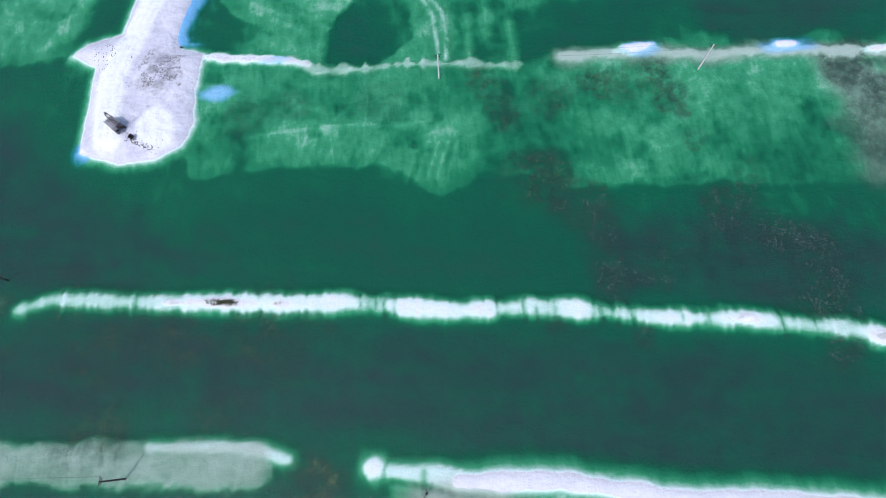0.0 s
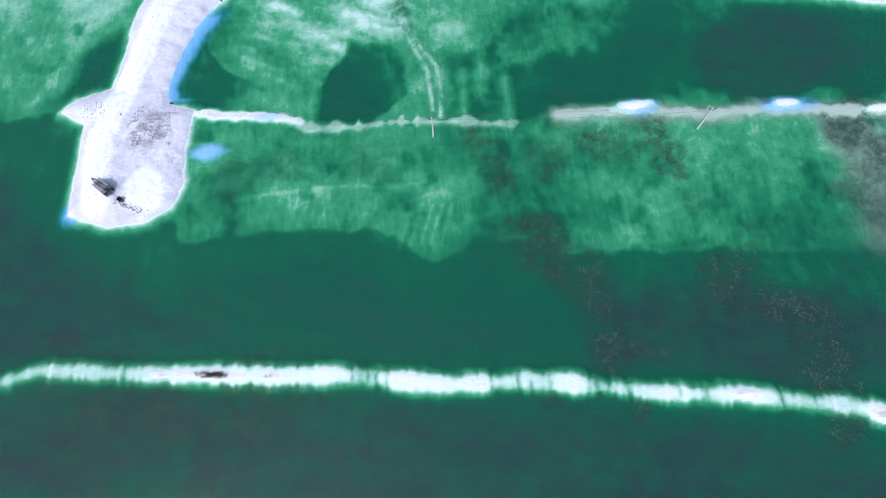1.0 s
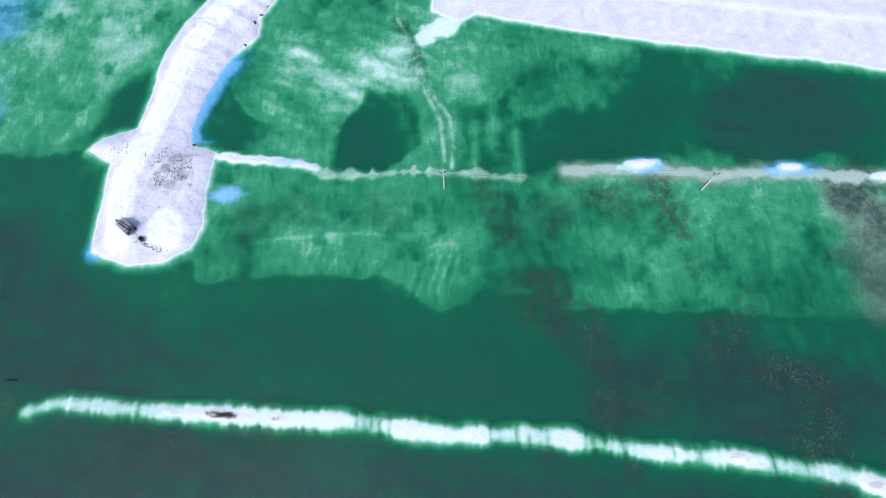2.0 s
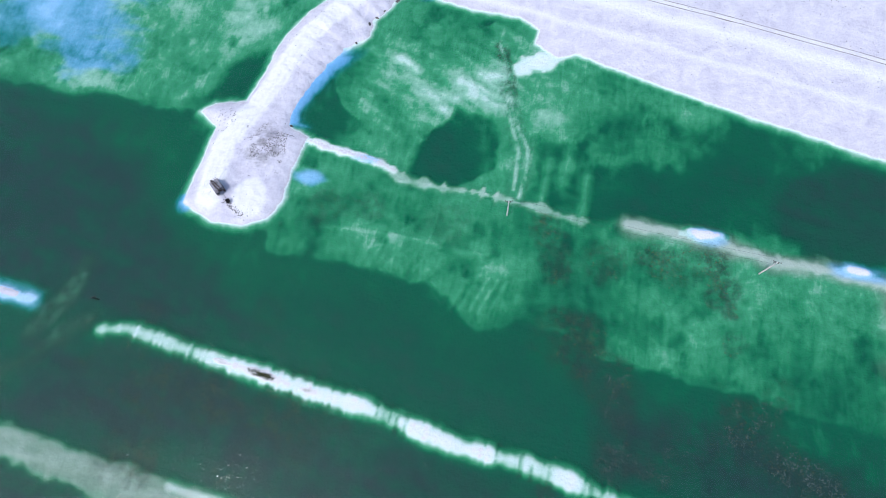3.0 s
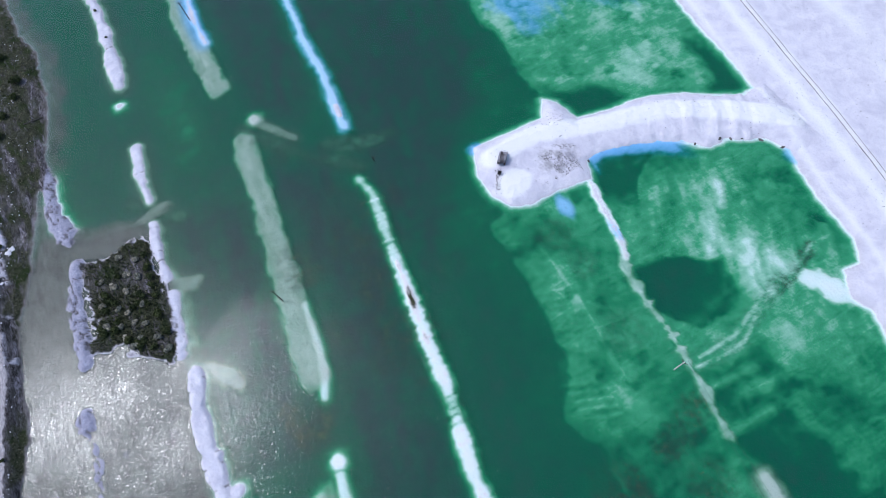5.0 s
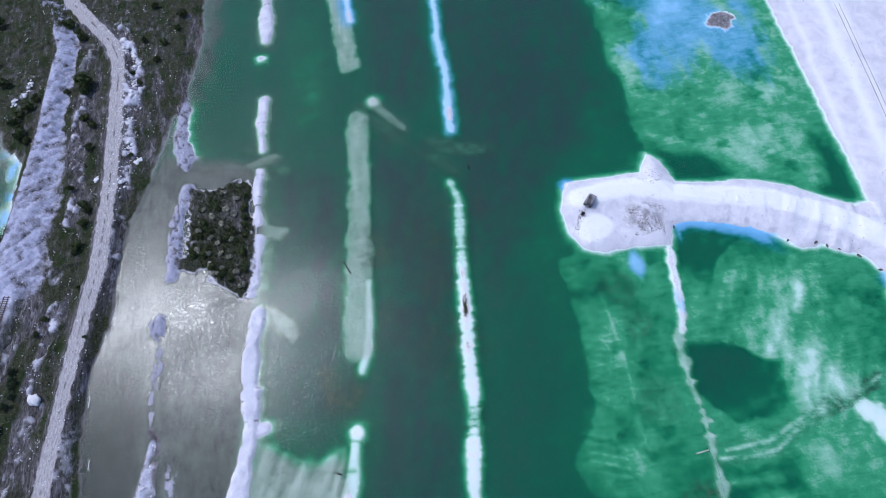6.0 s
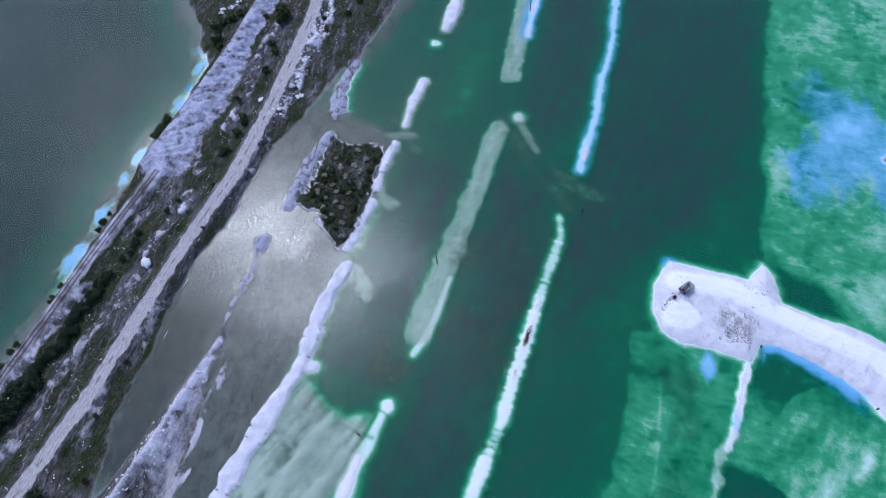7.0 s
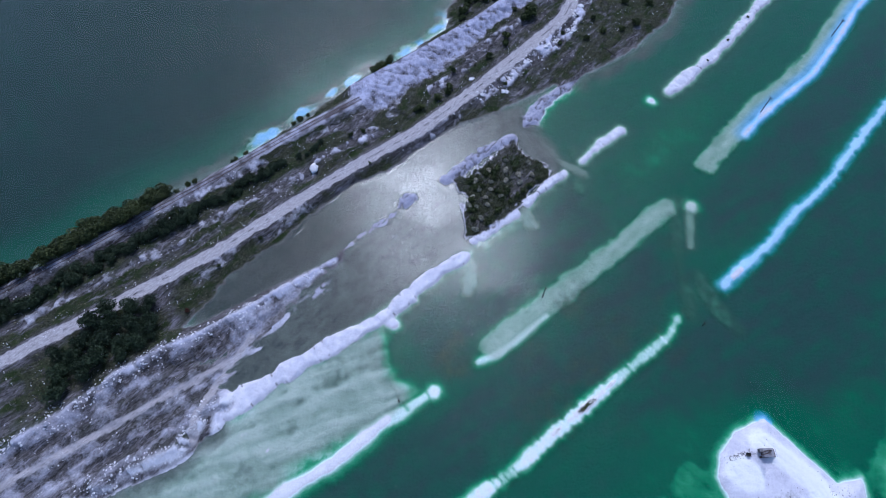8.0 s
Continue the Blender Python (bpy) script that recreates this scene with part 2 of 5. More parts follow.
NORTH_SHELF = [(-93.5, 94), (-108, 95.2), (-130, 96), (-200, 96.5), (-330, 99), (-330, 168), (-149, 160), (-80, 156), (-60, 154), (-76, 115), (-79, 100)]
SOUTH_LAND = [(-3500, -260), (-420, -95), (-300, -72), (-228, -64.8), (-212, -59.4), (-180, -60.6), (-157, -66), (-134, -74), (-117, -78), (-99, -83.5),
              (-81, -85.5), (-68, -86), (-57, -88), (-50, -92), (-40, -91.5), (-17, -89.8), (4, -90.5), (16, -88), (26, -86), (31, -80), (27, -68), (33, -57.5), (40, -51), (47, -50.8), (60, -54.5),
              (76, -59), (100, -64), (300, -80), (3500, -200), (3500, -420), (300, -190), (120, -155), (65.5, -146)]
WEST_SHORE = [(46, -142.3), (13, -138.6), (-20, -133), (-36, -133), (-61, -131.6), (-78, -132), (-107, -129.5), (-137, -128.6), (-145, -137), (-156, -142), (-169, -155), (-184, -164),
              (-215, -185), (-270, -250), (-500, -700), (-3500, -1500)]
BAR_LONG = [(-95.5, 27.6), (-88, 29.5), (-66, 26.6), (-50.5, 25.1), (-35.4, 23.2), (-23.3, 22.7), (-11.3, 20.3), (0.5, 18.3), (14.3, 17.8), (27, 16),
            (33.4, 14.5), (42.4, 12.6), (60.3, 10.8), (69.6, 8.8), (80.6, 6.7), (88, 4.2), (104, -3), (140, -16)]
BAR_WEST = [(-340, 36), (-233, 33.5), (-208.5, 34.2), (-183, 35.6), (-160, 34), (-142.7, 34.3), (-135, 33.4), (-124, 32.2), (-116.6, 31.9)]
BAR_FLAT = [(-129, -0.8), (-100, -3), (-70, -6.2), (-48, -8.6), (-44, -8.8)]
BAR_FLAT_EDGE = [(-64, -3.6), (-50, -4.7), (-43, -5.6), (-36.2, -8.4)]
BAR_FLAT_WEST = [(-330, -12), (-278, -7), (-252, -3), (-228, -1.2), (-194.4, -3.6), (-175, -2.4), (-156.5, -1.6)]
BAR_FLAT_CREST = [(-330, -6), (-281, -3.5), (-255, 0.6), (-229.8, 3.2), (-195, 0.2), (-180, 0.8)]
BAR_SOUTH = [(-3, -15.2), (8, -16.2), (17, -16.9), (26.1, -19), (34, -21.2), (48.5, -22.8), (90, -29), (170, -42)]
SPIT_SOUTH = [(-59.8, -38.8), (-52.8, -40.4), (-40, -41.6), (-26, -41.2), (-8.2, -45.3), (11.8, -49.6), (31, -52.6), (37.5, -52.4)]
SPIT_MID = [(-113.6, -37.6), (-103, -38.6), (-93.4, -38.3)]
SPIT_MID_EAST = [(-86, -38.6), (-76, -40), (-67, -40.9)]
SPIT_WEST = [(-146.2, -35.2), (-135, -36.6), (-123, -36.2)]
SPIT_FAR = [(-178, -33.8), (-206.8, -32.8), (-226, -33.4), (-255, -36.6), (-330, -46)]
SPUR = [(-57, 90), (-44.2, 88), (-36, 86.9), (-31, 85)]
SPUR_LOW = [(-36, 87), (-28.5, 82.5), (-18.7, 82), (-7.4, 82.4), (6.6, 81), (20.6, 78.8)]
SPUR_EAST = [(33, 80.1), (51.4, 79.8), (68.7, 76.9), (88, 76.3), (98.7, 74.7), (112, 73.4), (165, 68)]
SCARP = [(-26, -70.4), (-7, -73.5), (8.8, -75.3), (24.2, -79), (40.3, -83.4), (51, -85.4), (69.3, -85.6), (87, -89.5), (170, -108)]
SCARP_LOW = [(31, -54.5), (36, -57), (44, -54.4), (48, -53), (60, -57.4), (76, -61.8), (100, -67), (170, -80)]
ROAD = [(170, -134), (75.8, -115.9), (39.6, -108.1), (-1, -100.8), (-30, -98.4), (-58, -95.6), (-85.4, -91.2), (-118, -90.6), (-151, -91.8), (-170, -92.6),
        (-181, -94), (-190, -97.5), (-198, -103), (-218.6, -117.4), (-260, -140)]
RAILS = [(150, -152), (66, -139.6), (40.3, -135.9), (15.6, -132.3), (-19, -128.2), (-44.7, -125.6), (-81, -120.4)]
DAM = [(-76, -127.2), (-90, -126.2), (-103, -124.2), (-119, -122.4), (-136, -120.8), (-150, -119.6), (-171, -119.4), (-190, -118.2), (-212, -124), (-240, -142)]
# chalk tipped in long rows beside the road: line, half its width, how bare it is
TIPPED = [([(-162, -106.6), (-141, -106), (-119, -103.2), (-106, -103.6)], 2.4, 0.9), ([(-74, -104.2), (-57, -107), (-49, -109.6)], 2.0, 0.9),
          ([(-43, -106.4), (-17, -111.4), (0, -114.5), (17, -116.6), (33, -119), (64, -124)], 2.2, 0.6), ([(-162, -83.6), (-146, -86.2), (-134, -85), (-117, -86)], 2.4, 0.85),
          ([(-104, -85.8), (-83, -87.4)], 2.0, 0.7), ([(-200, -94), (-186, -91), (-172, -86.6), (-156, -86.4)], 3.4, 1.0), ([(-37, -95.4), (-16, -94.4)], 2.4, 0.55),
          ([(-2, -98), (14, -96)], 2.6, 0.5), ([(-178, -131), (-166, -134.5)], 2.4, 0.6), ([(-190, -106), (-178, -108)], 2.0, 0.5), ([(-66, -116.5), (-52, -118.6)], 1.6, 0.6),
          ([(-33, -122.6), (-20, -124.4), (0, -127)], 1.5, 0.7), ([(-96, -112), (-84, -106)], 2.4, 0.5)]
BEACH_RAILS = [(-150, 183), (-65, 170.8), (-38, 166.9), (-12, 162.2), (15.5, 156.8), (51.7, 150.4), (78, 145), (140, 132)]

GRID = 0.55
RAIL_TOP, ROAD_TOP, TRACK_TOP = 3.4, 2.6, 1.5


def spread(low, high):
    """Grid lines: close together where the camera looks, wider and wider outwards to the horizon."""
    core = list(np.arange(low, high + GRID / 2, GRID))
    out, gap = [], GRID
    while sum(out) < 3200:
        gap *= 1.22
        out.append(gap)
    far = np.cumsum(out)
    return np.array(list(low - far[::-1]) + core + list(core[-1] + far))


XS, YS = spread(-285, 120), spread(-165, 172)
X, Y = np.meshgrid(XS, YS)


def bank(d, top, ease, lip, fall, deep=4.6):
    """The height across a bank: d is the distance from its edge, negative on it."""
    inside = lip + (top - lip) * (1 - np.exp(np.minimum(d, 0) / ease))
    return np.where(d < 0, inside, lip - deep * (1 - np.exp(-np.maximum(d, 0) / fall)))


def build_heights():
    wob = rough(X, Y, 9.0, 3)
    small = rough(X, Y, 2.4, 7)
    cloud = rough(X, Y, 22.0, 17, 5)
    height = -4.7 + 0.7 * rough(X, Y, 60.0, 11)
    # the bottom falls away slowly from the shelves and the causeway
    reach = np.minimum(np.minimum(within(X, Y, SHELF), within(X, Y, PENINSULA)), np.hypot(X + 100, Y - 95) - 12)
    reach = np.maximum(reach + 6 * rough(X, Y, 30.0, 13), 0)
    height = np.maximum(height, -4.7 + 2.5 * np.exp(-((reach / 26) ** 2)) + 0.3 * wob)
    owner = np.zeros(X.shape, int)
    masks = {k: np.zeros(X.shape) for k in ("clear", "weed", "spoil", "grass", "track", "murk", "silt", "pale", "lilac", "slate")}

    def raise_to(h, who):
        nonlocal height
        won = h > height
        height = np.where(won, h, height)
        owner[won] = who

    def ridge(line, half, top, ease, lip, fall, who, wave=0.8, nub=0.3, deep=4.6, rib=0.0):
        d, s = along(X, Y, line)
        half = half * (1 + 0.35 * (lattice(s / 7.0, s * 0 + 0.5, who + 40) * 2 - 1) + 0.25 * (lattice(s / 2.2, s * 0 + 0.5, who + 80) * 2 - 1))
        edge = d - half + wave * 0.35 * wob + nub * 0.65 * small
        h = bank(edge, top, ease, lip, fall, deep)
        h = h + rib * (lattice(s / 1.7, d / 6, who + 9) - 0.5) * np.exp(-((edge - 0.6) / 1.6) ** 2)
        raise_to(h, who)
        return edge, s

    # shelves under water
    for ring, low in ((SHELF, -1.18 - 0.12 * step(20, 50, X) - 0.12 * step(50, 80, X) * step(66, 50, Y)), (POND, -1.2), (NORTH_SHELF, -0.95)):
        d = within(X, Y, ring) + 1.7 * wob + 0.8 * small
        raise_to(bank(d, low, 3.0, low - 0.3, 4.0, 3.2) + 0.38 * cloud + 0.26 * wob + 0.16 * small - 0.9 * np.maximum(rough(X, Y, 6.0, 27) - 0.35, 0), 0)
    # deeper pools in them
    for ring, drop, soft in (([(6, 84), (7.5, 100), (14, 101), (13, 83.6)], 0.7, 3), ([(15.5, 84), (17, 103), (20, 103), (19.5, 82)], 0.8, 3), ([(21.5, 82), (23, 95), (38, 101), (48, 84), (33, 82)], 0.9, 4), ([(30, 84), (46, 98), (56, 118), (112, 107), (150, 96), (150, 79), (104, 79), (60, 81)], 1.0, 9),
                             ([(70, 88), (84, 108), (110, 104), (116, 84)], 2.4, 9), ([(-88, 98), (-87, 112), (-79, 116), (-78, 103)], 1.3, 5),
                             ([(-80, 154), (-60, 153), (-64, 144), (-84, 149)], 1.4, 6), ([(-14, 139), (-3, 140), (0, 136), (-8, 133)], 1.2, 5),
                             ([(-62, 96), (-50, 112), (-42, 104), (-52, 90)], 0.8, 8), ([(6, 77), (20, 77), (40, 67), (46, 48), (12, 52)], 0.4, 8), ([(20, 100), (26, 112), (48, 116), (62, 100), (50, 84), (36, 92)], 0.5, 8), ([(-58, 62), (-48, 80), (-36, 78), (-48, 60)], 0.3, 8)):
        d = within(X, Y, ring) + 1.6 * wob + (0.8 if soft < 5 else 4.0) * cloud
        height -= drop * (1 - step(-soft * 0.5, soft * 0.7, d)) * (height < -0.6)
    # fan of white mud below the beach, and its runnels
    d, s = along(X, Y, [(6, 132), (-2, 125), (-14, 114), (-24, 108), (-38, 116)])
    veil = rough(X * 0.45 - Y * 0.25, X * 0.8 + Y * 1.4, 4, 19, 5)
    raise_to(np.where(d < 18, -0.70 - 0.045 * d + 0.32 * veil + 0.26 * wob + 0.2 * small, -9), 0)
    d, s = along(X, Y, [(8, 130.5), (-1, 124)])
    raise_to(bank(d - 2.2 + 2.2 * wob + small, -0.08, 2, -0.3, 6), 0)
    for x, y, rx, ry in ((-14, 114, 7, 2.6), (-22, 106.6, 4, 1.6), (-11, 119.5, 4, 2), (-36, 121, 5, 1.6)):
        u, v = (X - x) * 0.87 - (Y - y) * 0.5, (X - x) * 0.5 + (Y - y) * 0.87
        raise_to(-0.30 - 0.55 * np.maximum(np.hypot(u / rx, v / ry) - 0.4 + 0.8 * wob + 0.5 * small, 0), 0)
    # brown runnels that cross the pond from the mud fan to the spur
    for line in ([(-9, 131), (-5, 121), (-2.6, 111), (0.6, 103.7), (3.9, 98), (4.5, 90), (3.7, 83)], [(-5.5, 119), (-3.5, 110), (-0.5, 102), (1.6, 96.6), (2, 85)]):
        d, s = along(X, Y, line)
        d = np.abs(d + 0.5 * small) - 0.3
        raise_to(np.where(d < 3, -0.62 - 0.8 * np.maximum(d, 0) + 0.5 * small, -9), 0)
        masks["weed"] = np.maximum(masks["weed"], (0.25 + 0.75 * step(108, 118, Y)) * (1 - step(0.4, 1.6, np.abs(d - 0.6))))
    d = within(X, Y, [(-29, 86.3), (-26, 94), (-20.5, 102), (-17, 108), (-11, 106.5), (-5.5, 104.5), (-4.5, 97), (-4, 90), (-9, 87), (-14, 84), (-22, 84.6)]) + 0.5 * wob + 0.7 * small
    height -= (0.75 + 1.0 * step(-6, -22, X + 0.4 * (Y - 95))) * (1 - step(-1.0, 0.9, d)) * (height > -3)
    for line in ([(20.4, 79), (20.8, 92)], [(9.5, 81), (10.5, 96)], [(-29.5, 83), (-27, 97)]):
        d, s = along(X, Y, line)
        raise_to(np.where(d < 3, -1.0 - 0.4 * d + 0.2 * small, -9), 0)
    # scraped lines on the shelf
    for k in range(9):
        for ox, oy in ((-34, 57.5), (-8.5, 50)):
            if ox > -10 and k > 4:
                continue
            d, s = along(X, Y, [(ox + k * 2.4, oy), (ox + k * 2.4 + 3.4, oy + 9.5)])
            height += (0.36 if ox > -10 else 0.22) * np.exp(-((d / 0.45) ** 2)) * np.clip(0.6 + 1.2 * wob, 0, 1)
    d, s = along(X, Y, [(-45, 66), (-20, 66.5), (-8, 65), (0, 66)])
    height += 0.3 * np.exp(-((d / 0.6) ** 2))
    # bars and spits
    d, s = along(X, Y, BAR_LONG)
    half = np.interp(X, [-96, -86, -70, -61, -50, -36, -23, -20, -16, -13, -4, 8, 10, 17, 20, 25, 28.5, 30, 34, 38, 45, 52, 60, 66, 70, 80, 88, 104],
                     [0.2, 0.8, 0.6, 0.9, 1.8, 1.5, 1.8, 0.8, 0.8, 1.7, 1.9, 1.5, 0.9, 1.0, 0.6, 1.6, 0.9, 0.0, 0.1, 0.6, 1.6, 0.9, 1.6, 0.9, 0.6, 0.7, 1.7, 1.4])
    edge = d - 0.5 * half + 0.4 * wob + 0.4 * small
    off = np.maximum(edge, 0)
    crest = -0.04 - 0.28 * (1 - step(0.65, 1.4, half)) + 0.08 * small
    comb = lattice(s / 0.8, d / 9, 141) + 0.7 * lattice(s / 2.1, d / 9, 142) - 0.85
    raise_to(np.where(edge < 0, crest, crest - 0.24 * off - 4.4 * (1 - np.exp(-np.maximum(off - 0.8, 0) / 5.0))) + 0.8 * comb * np.exp(-(((edge - 1.6) / 1.3) ** 2)), 1)
    for x in (-69, -42, -20.5, -18.7, -17, -15.4, -13.2, 8.6, 14.5, 17.2, 21.5, 30.6, 33.4, 37, 47, 52.5, 67.8, 74):
        notch = np.exp(-(((X - x - 0.6 * wob) / 0.5) ** 2)) * (d < 3.4) * np.clip(0.55 + 0.9 * small, 0, 1)
        height -= 0.65 * notch
        masks["weed"] = np.maximum(masks["weed"], 0.8 * notch)
    d, s = along(X, Y, BAR_LONG)
    masks["pale"] = np.maximum(masks["pale"], 1 - step(2, 3, d))
    d, s = along(X, Y, BAR_SOUTH)
    masks["pale"] = np.maximum(masks["pale"], 0.5 * (1 - step(2, 3, d)))
    for at, long, wide in (((-50.6, 25.1), 5.6, 1.0), ((-61, 26.1), 1.9, 0.5), ((-37.4, 23.5), 2.0, 0.45), ((60.4, 10.8), 2.4, 0.7), ((87.5, 4.2), 3.2, 1.4)):
        u, v = X - at[0], Y - at[1]
        u, v = u * 0.99 - v * 0.13, u * 0.13 + v * 0.99
        e = np.hypot(u / long, v / wide) + 0.35 * small
        raise_to(np.where(e < 1.2, 0.45 * (1.15 - e), -9), 1)
        masks["grass"] = np.maximum(masks["grass"], (1 - step(0.5, 1.0, e)) * (0.85 if long > 5 else 0.35))
    ridge(BAR_WEST, 0.9, 0.0, 1.0, -0.12, 4.6, 2, nub=0.9, wave=1.4)
    d, s = along(X, Y, [(-121.5, 32.3), (-126, 32.6)])
    raise_to(np.where(d < 1.2, 0.35 - 0.4 * d + 0.1 * small, -9), 2)
    for line, half, top, lip, who in ((BAR_FLAT, 3.7, -0.72, -0.95, 3), (BAR_FLAT_WEST, 3.7, -0.66, -0.9, 4)):
        d, s = along(X, Y, line)
        d = d - half + 0.6 * wob + 0.9 * small
        raise_to(bank(d, top, 1.8, lip, 3.0, 3.8) + 0.24 * rough(X * 0.3, Y * 1.5, 3, 29) + 0.14 * small, who)
        masks["silt"] = np.maximum(masks["silt"], 0.8 * (1 - step(-1.0, 1.6, d)))
    ridge(BAR_FLAT_EDGE, 0.8, -0.2, 1.0, -0.35, 3.6, 3)
    ridge(BAR_FLAT_CREST, 1.2, 0.08, 0.8, -0.05, 4.0, 4)
    for at, r, top, who in (((-136, 5.6), 1.5, 0.0, 5), ((-19.3, -11.4), 1.6, 0.0, 6), ((-168.2, -36.2), 1.3, 0.25, 7), ((45.1, -38.1), 0.8, -0.05, 0)):
        d = np.hypot(X - at[0], Y - at[1]) - r + 0.5 * small
        raise_to(bank(d, top, 0.8, -0.06, 4.5), who)
    d, s = along(X, Y, [(-136, 5.6), (-131, 8.5), (-122, 15)])
    raise_to(bank(d - 1.0 + 0.5 * small, -1.2, 1, -1.4, 3, 3), 0)
    masks["silt"] = np.maximum(masks["silt"], 0.8 * (1 - step(1, 4, d)))
    ridge(BAR_SOUTH, 1.5, 0.3, 0.9, 0.0, 5.5, 8)
    ridge([(-16, -12.3), (-8, -13.4), (-2, -15)], 1.4, -0.2, 1.0, -0.3, 4, 8)
    # the shallow mud between the bar and the spit
    d = within(X, Y, [(-19, -12.5), (-9, -14), (34, -22), (90, -31), (170, -45), (170, -76), (76, -61), (44, -52), (12, -49.5), (-8, -45), (-24, -40.5), (-14, -26)])
    d = d + 2.0 * wob + 3.5 * cloud
    u, v = X * 0.9 - Y * 0.42, X * 0.42 + Y * 0.9
    raise_to(bank(d, -0.46, 5.0, -1.0, 5.0, 3.4) + 0.6 * rough(u * 0.25, v * 1.5, 4, 37) + 0.22 * wob + 0.2 * small, 0)
    masks["silt"] = np.maximum(masks["silt"], 1 - step(-4, 1, d))
    for line in ([(-16, -14), (-4, -17.5)], [(-17, -15), (-6, -20)], [(-9.5, -13), (-10.5, -22)]):
        dd, s = along(X, Y, line)
        height -= 0.5 * np.exp(-((dd / 0.6) ** 2)) * (height > -1.4)
    # the lagoon behind the spit is shallow and murky
    lagoon = within(X, Y, [(-113, -40), (-60, -41), (-26, -43), (12, -51), (33, -57), (20, -66), (31, -70), (30, -82), (4, -92), (-40, -93), (-60, -89), (-100, -84), (-125, -72), (-118, -58), (-116, -46)])
    lagoon = lagoon + 1.5 * wob + 2 * cloud
    raise_to(bank(lagoon, -0.7, 4, -1.2, 6, 3.2) + 0.25 * wob, 0)
    masks["murk"] = np.maximum(masks["murk"], (1 - step(0, 7, lagoon)) * step(-37.5, -43, Y + 0.11 * (X + 60)))
    # streams of pale silt that leave it between the spits
    for line in ([(-122, -66), (-119, -56), (-117, -44), (-119, -33)], [(-89.5, -38), (-88, -31)], [(-62, -42), (-60, -34), (-52, -29)]):
        dd, s = along(X, Y, line)
        raise_to(bank(dd - 1.6 + 1.5 * wob + small, -1.1, 2, -1.3, 4, 3), 0)
        masks["silt"] = np.maximum(masks["silt"], 0.9 * (1 - step(1.5, 6, dd + wob)))
    for line, who, half, top in ((SPIT_SOUTH, 9, 2.6, 1.0), (SPIT_MID, 10, 2.0, 0.8), (SPIT_MID_EAST, 11, 2.2, 0.8), (SPIT_WEST, 12, 1.5, 0.6), (SPIT_FAR, 13, 2.2, 0.9)):
        if who == 9:
            half = half * (1 + 0.45 * step(45, 92, along(X, Y, line)[1]))
        edge, s = ridge(line, half * 0.92, top * 0.8, 0.38, 0.0, 2.6, who, wave=0.9, nub=0.7, deep=4.2, rib=0.7)
        height += np.where(edge < -0.3, 0.24 * rough(X, Y, 1.7, 95, 3) + 0.14 * wob, 0)
        masks["lilac"] = np.maximum(masks["lilac"], 0.35 * (edge < 0) * np.clip(0.6 + small, 0, 1))
        masks["pale"] = np.maximum(masks["pale"], 0.15 * (edge < 0.2))
        masks["silt"] = np.maximum(masks["silt"], 0.6 * (1 - step(1, 6, edge)))
        cut = (lattice(s / 3.1, s * 0, who + 13) > 0.62) * np.exp(-(((s / 3.1) % 1 - 0.5) / 0.06) ** 2) * (np.abs(edge + 0.3) < 0.9)
        height -= 0.35 * cut
        masks["spoil"] = np.maximum(masks["spoil"], 0.8 * cut)
        flaw = step(0.62, 0.8, rough(X, Y, 2.6, who + 101, 3)) * (edge < 0)
        masks["spoil"] = np.maximum(masks["spoil"], 0.15 * flaw)
    ridge([(-24.5, -39.6), (-25, -37.2)], 1.5, 0.5, 0.8, 0, 3, 9, wave=0.3)
    # reed land and pale heaps beside the middle spit
    d = within(X, Y, [(-81, -64), (-93, -62.5), (-109, -61), (-111, -52), (-113, -40), (-93, -39.5), (-68, -41.3), (-65, -44.5), (-72, -50), (-78, -57)]) + 2.8 * wob + 1.6 * small
    raise_to(bank(d, 0.8, 2.0, 0.0, 4.0, 3.0), 14)
    reed = 1 - step(-1.5, 0.2, d)
    masks["grass"] = np.maximum(masks["grass"], reed * np.clip(0.85 + 0.5 * wob, 0, 1))
    masks["spoil"] = np.maximum(masks["spoil"], reed)
    for line, who, half, top in (([(-79, -67.5), (-88, -66.5), (-99, -66.8), (-112, -63.6)], 15, 1.7, 1.2), ([(-122, -64), (-133, -66.8), (-148, -66.6), (-163, -68.2)], 16, 2.3, 1.1),
                                 ([(-62.6, -70.7), (-60, -70.4)], 17, 2.1, 0.9), ([(-60, -70.4), (-51, -69.7), (-40, -71.6), (-26, -70.4)], 17, 1.0, 0.3), ([(-47.8, -62.5), (-47.2, -62.3)], 18, 0.8, 0.15),
                                 ([(-20, -64.6), (-12, -64)], 18, 1.2, 0.1)):
        edge, s = ridge(line, half * 1.25, top, 1.0, 0.0, 3.0, who, wave=1.6, nub=1.0, deep=3.0, rib=0.6)
        crack = np.exp(-((rough(X * 0.5 + Y * 0.5, Y - X * 0.3, 3.0, 103, 3) / 0.14) ** 2)) * (edge < 0)
        height -= 0.4 * crack
        masks["spoil"] = np.maximum(masks["spoil"], (1 - step(-0.5, 1, edge)) * (0.3 + 0.6 * crack))
        masks["lilac"] = np.maximum(masks["lilac"], 0.9 * (1 - step(-0.5, 1, edge)))
    e = np.hypot((X + 160) / 30, (Y + 17) / 12) + 0.6 * cloud + 0.3 * wob
    raise_to(np.where(e < 1.6, -1.9 - 1.6 * np.maximum(e - 0.4, 0) + 0.4 * wob, -9), 0)
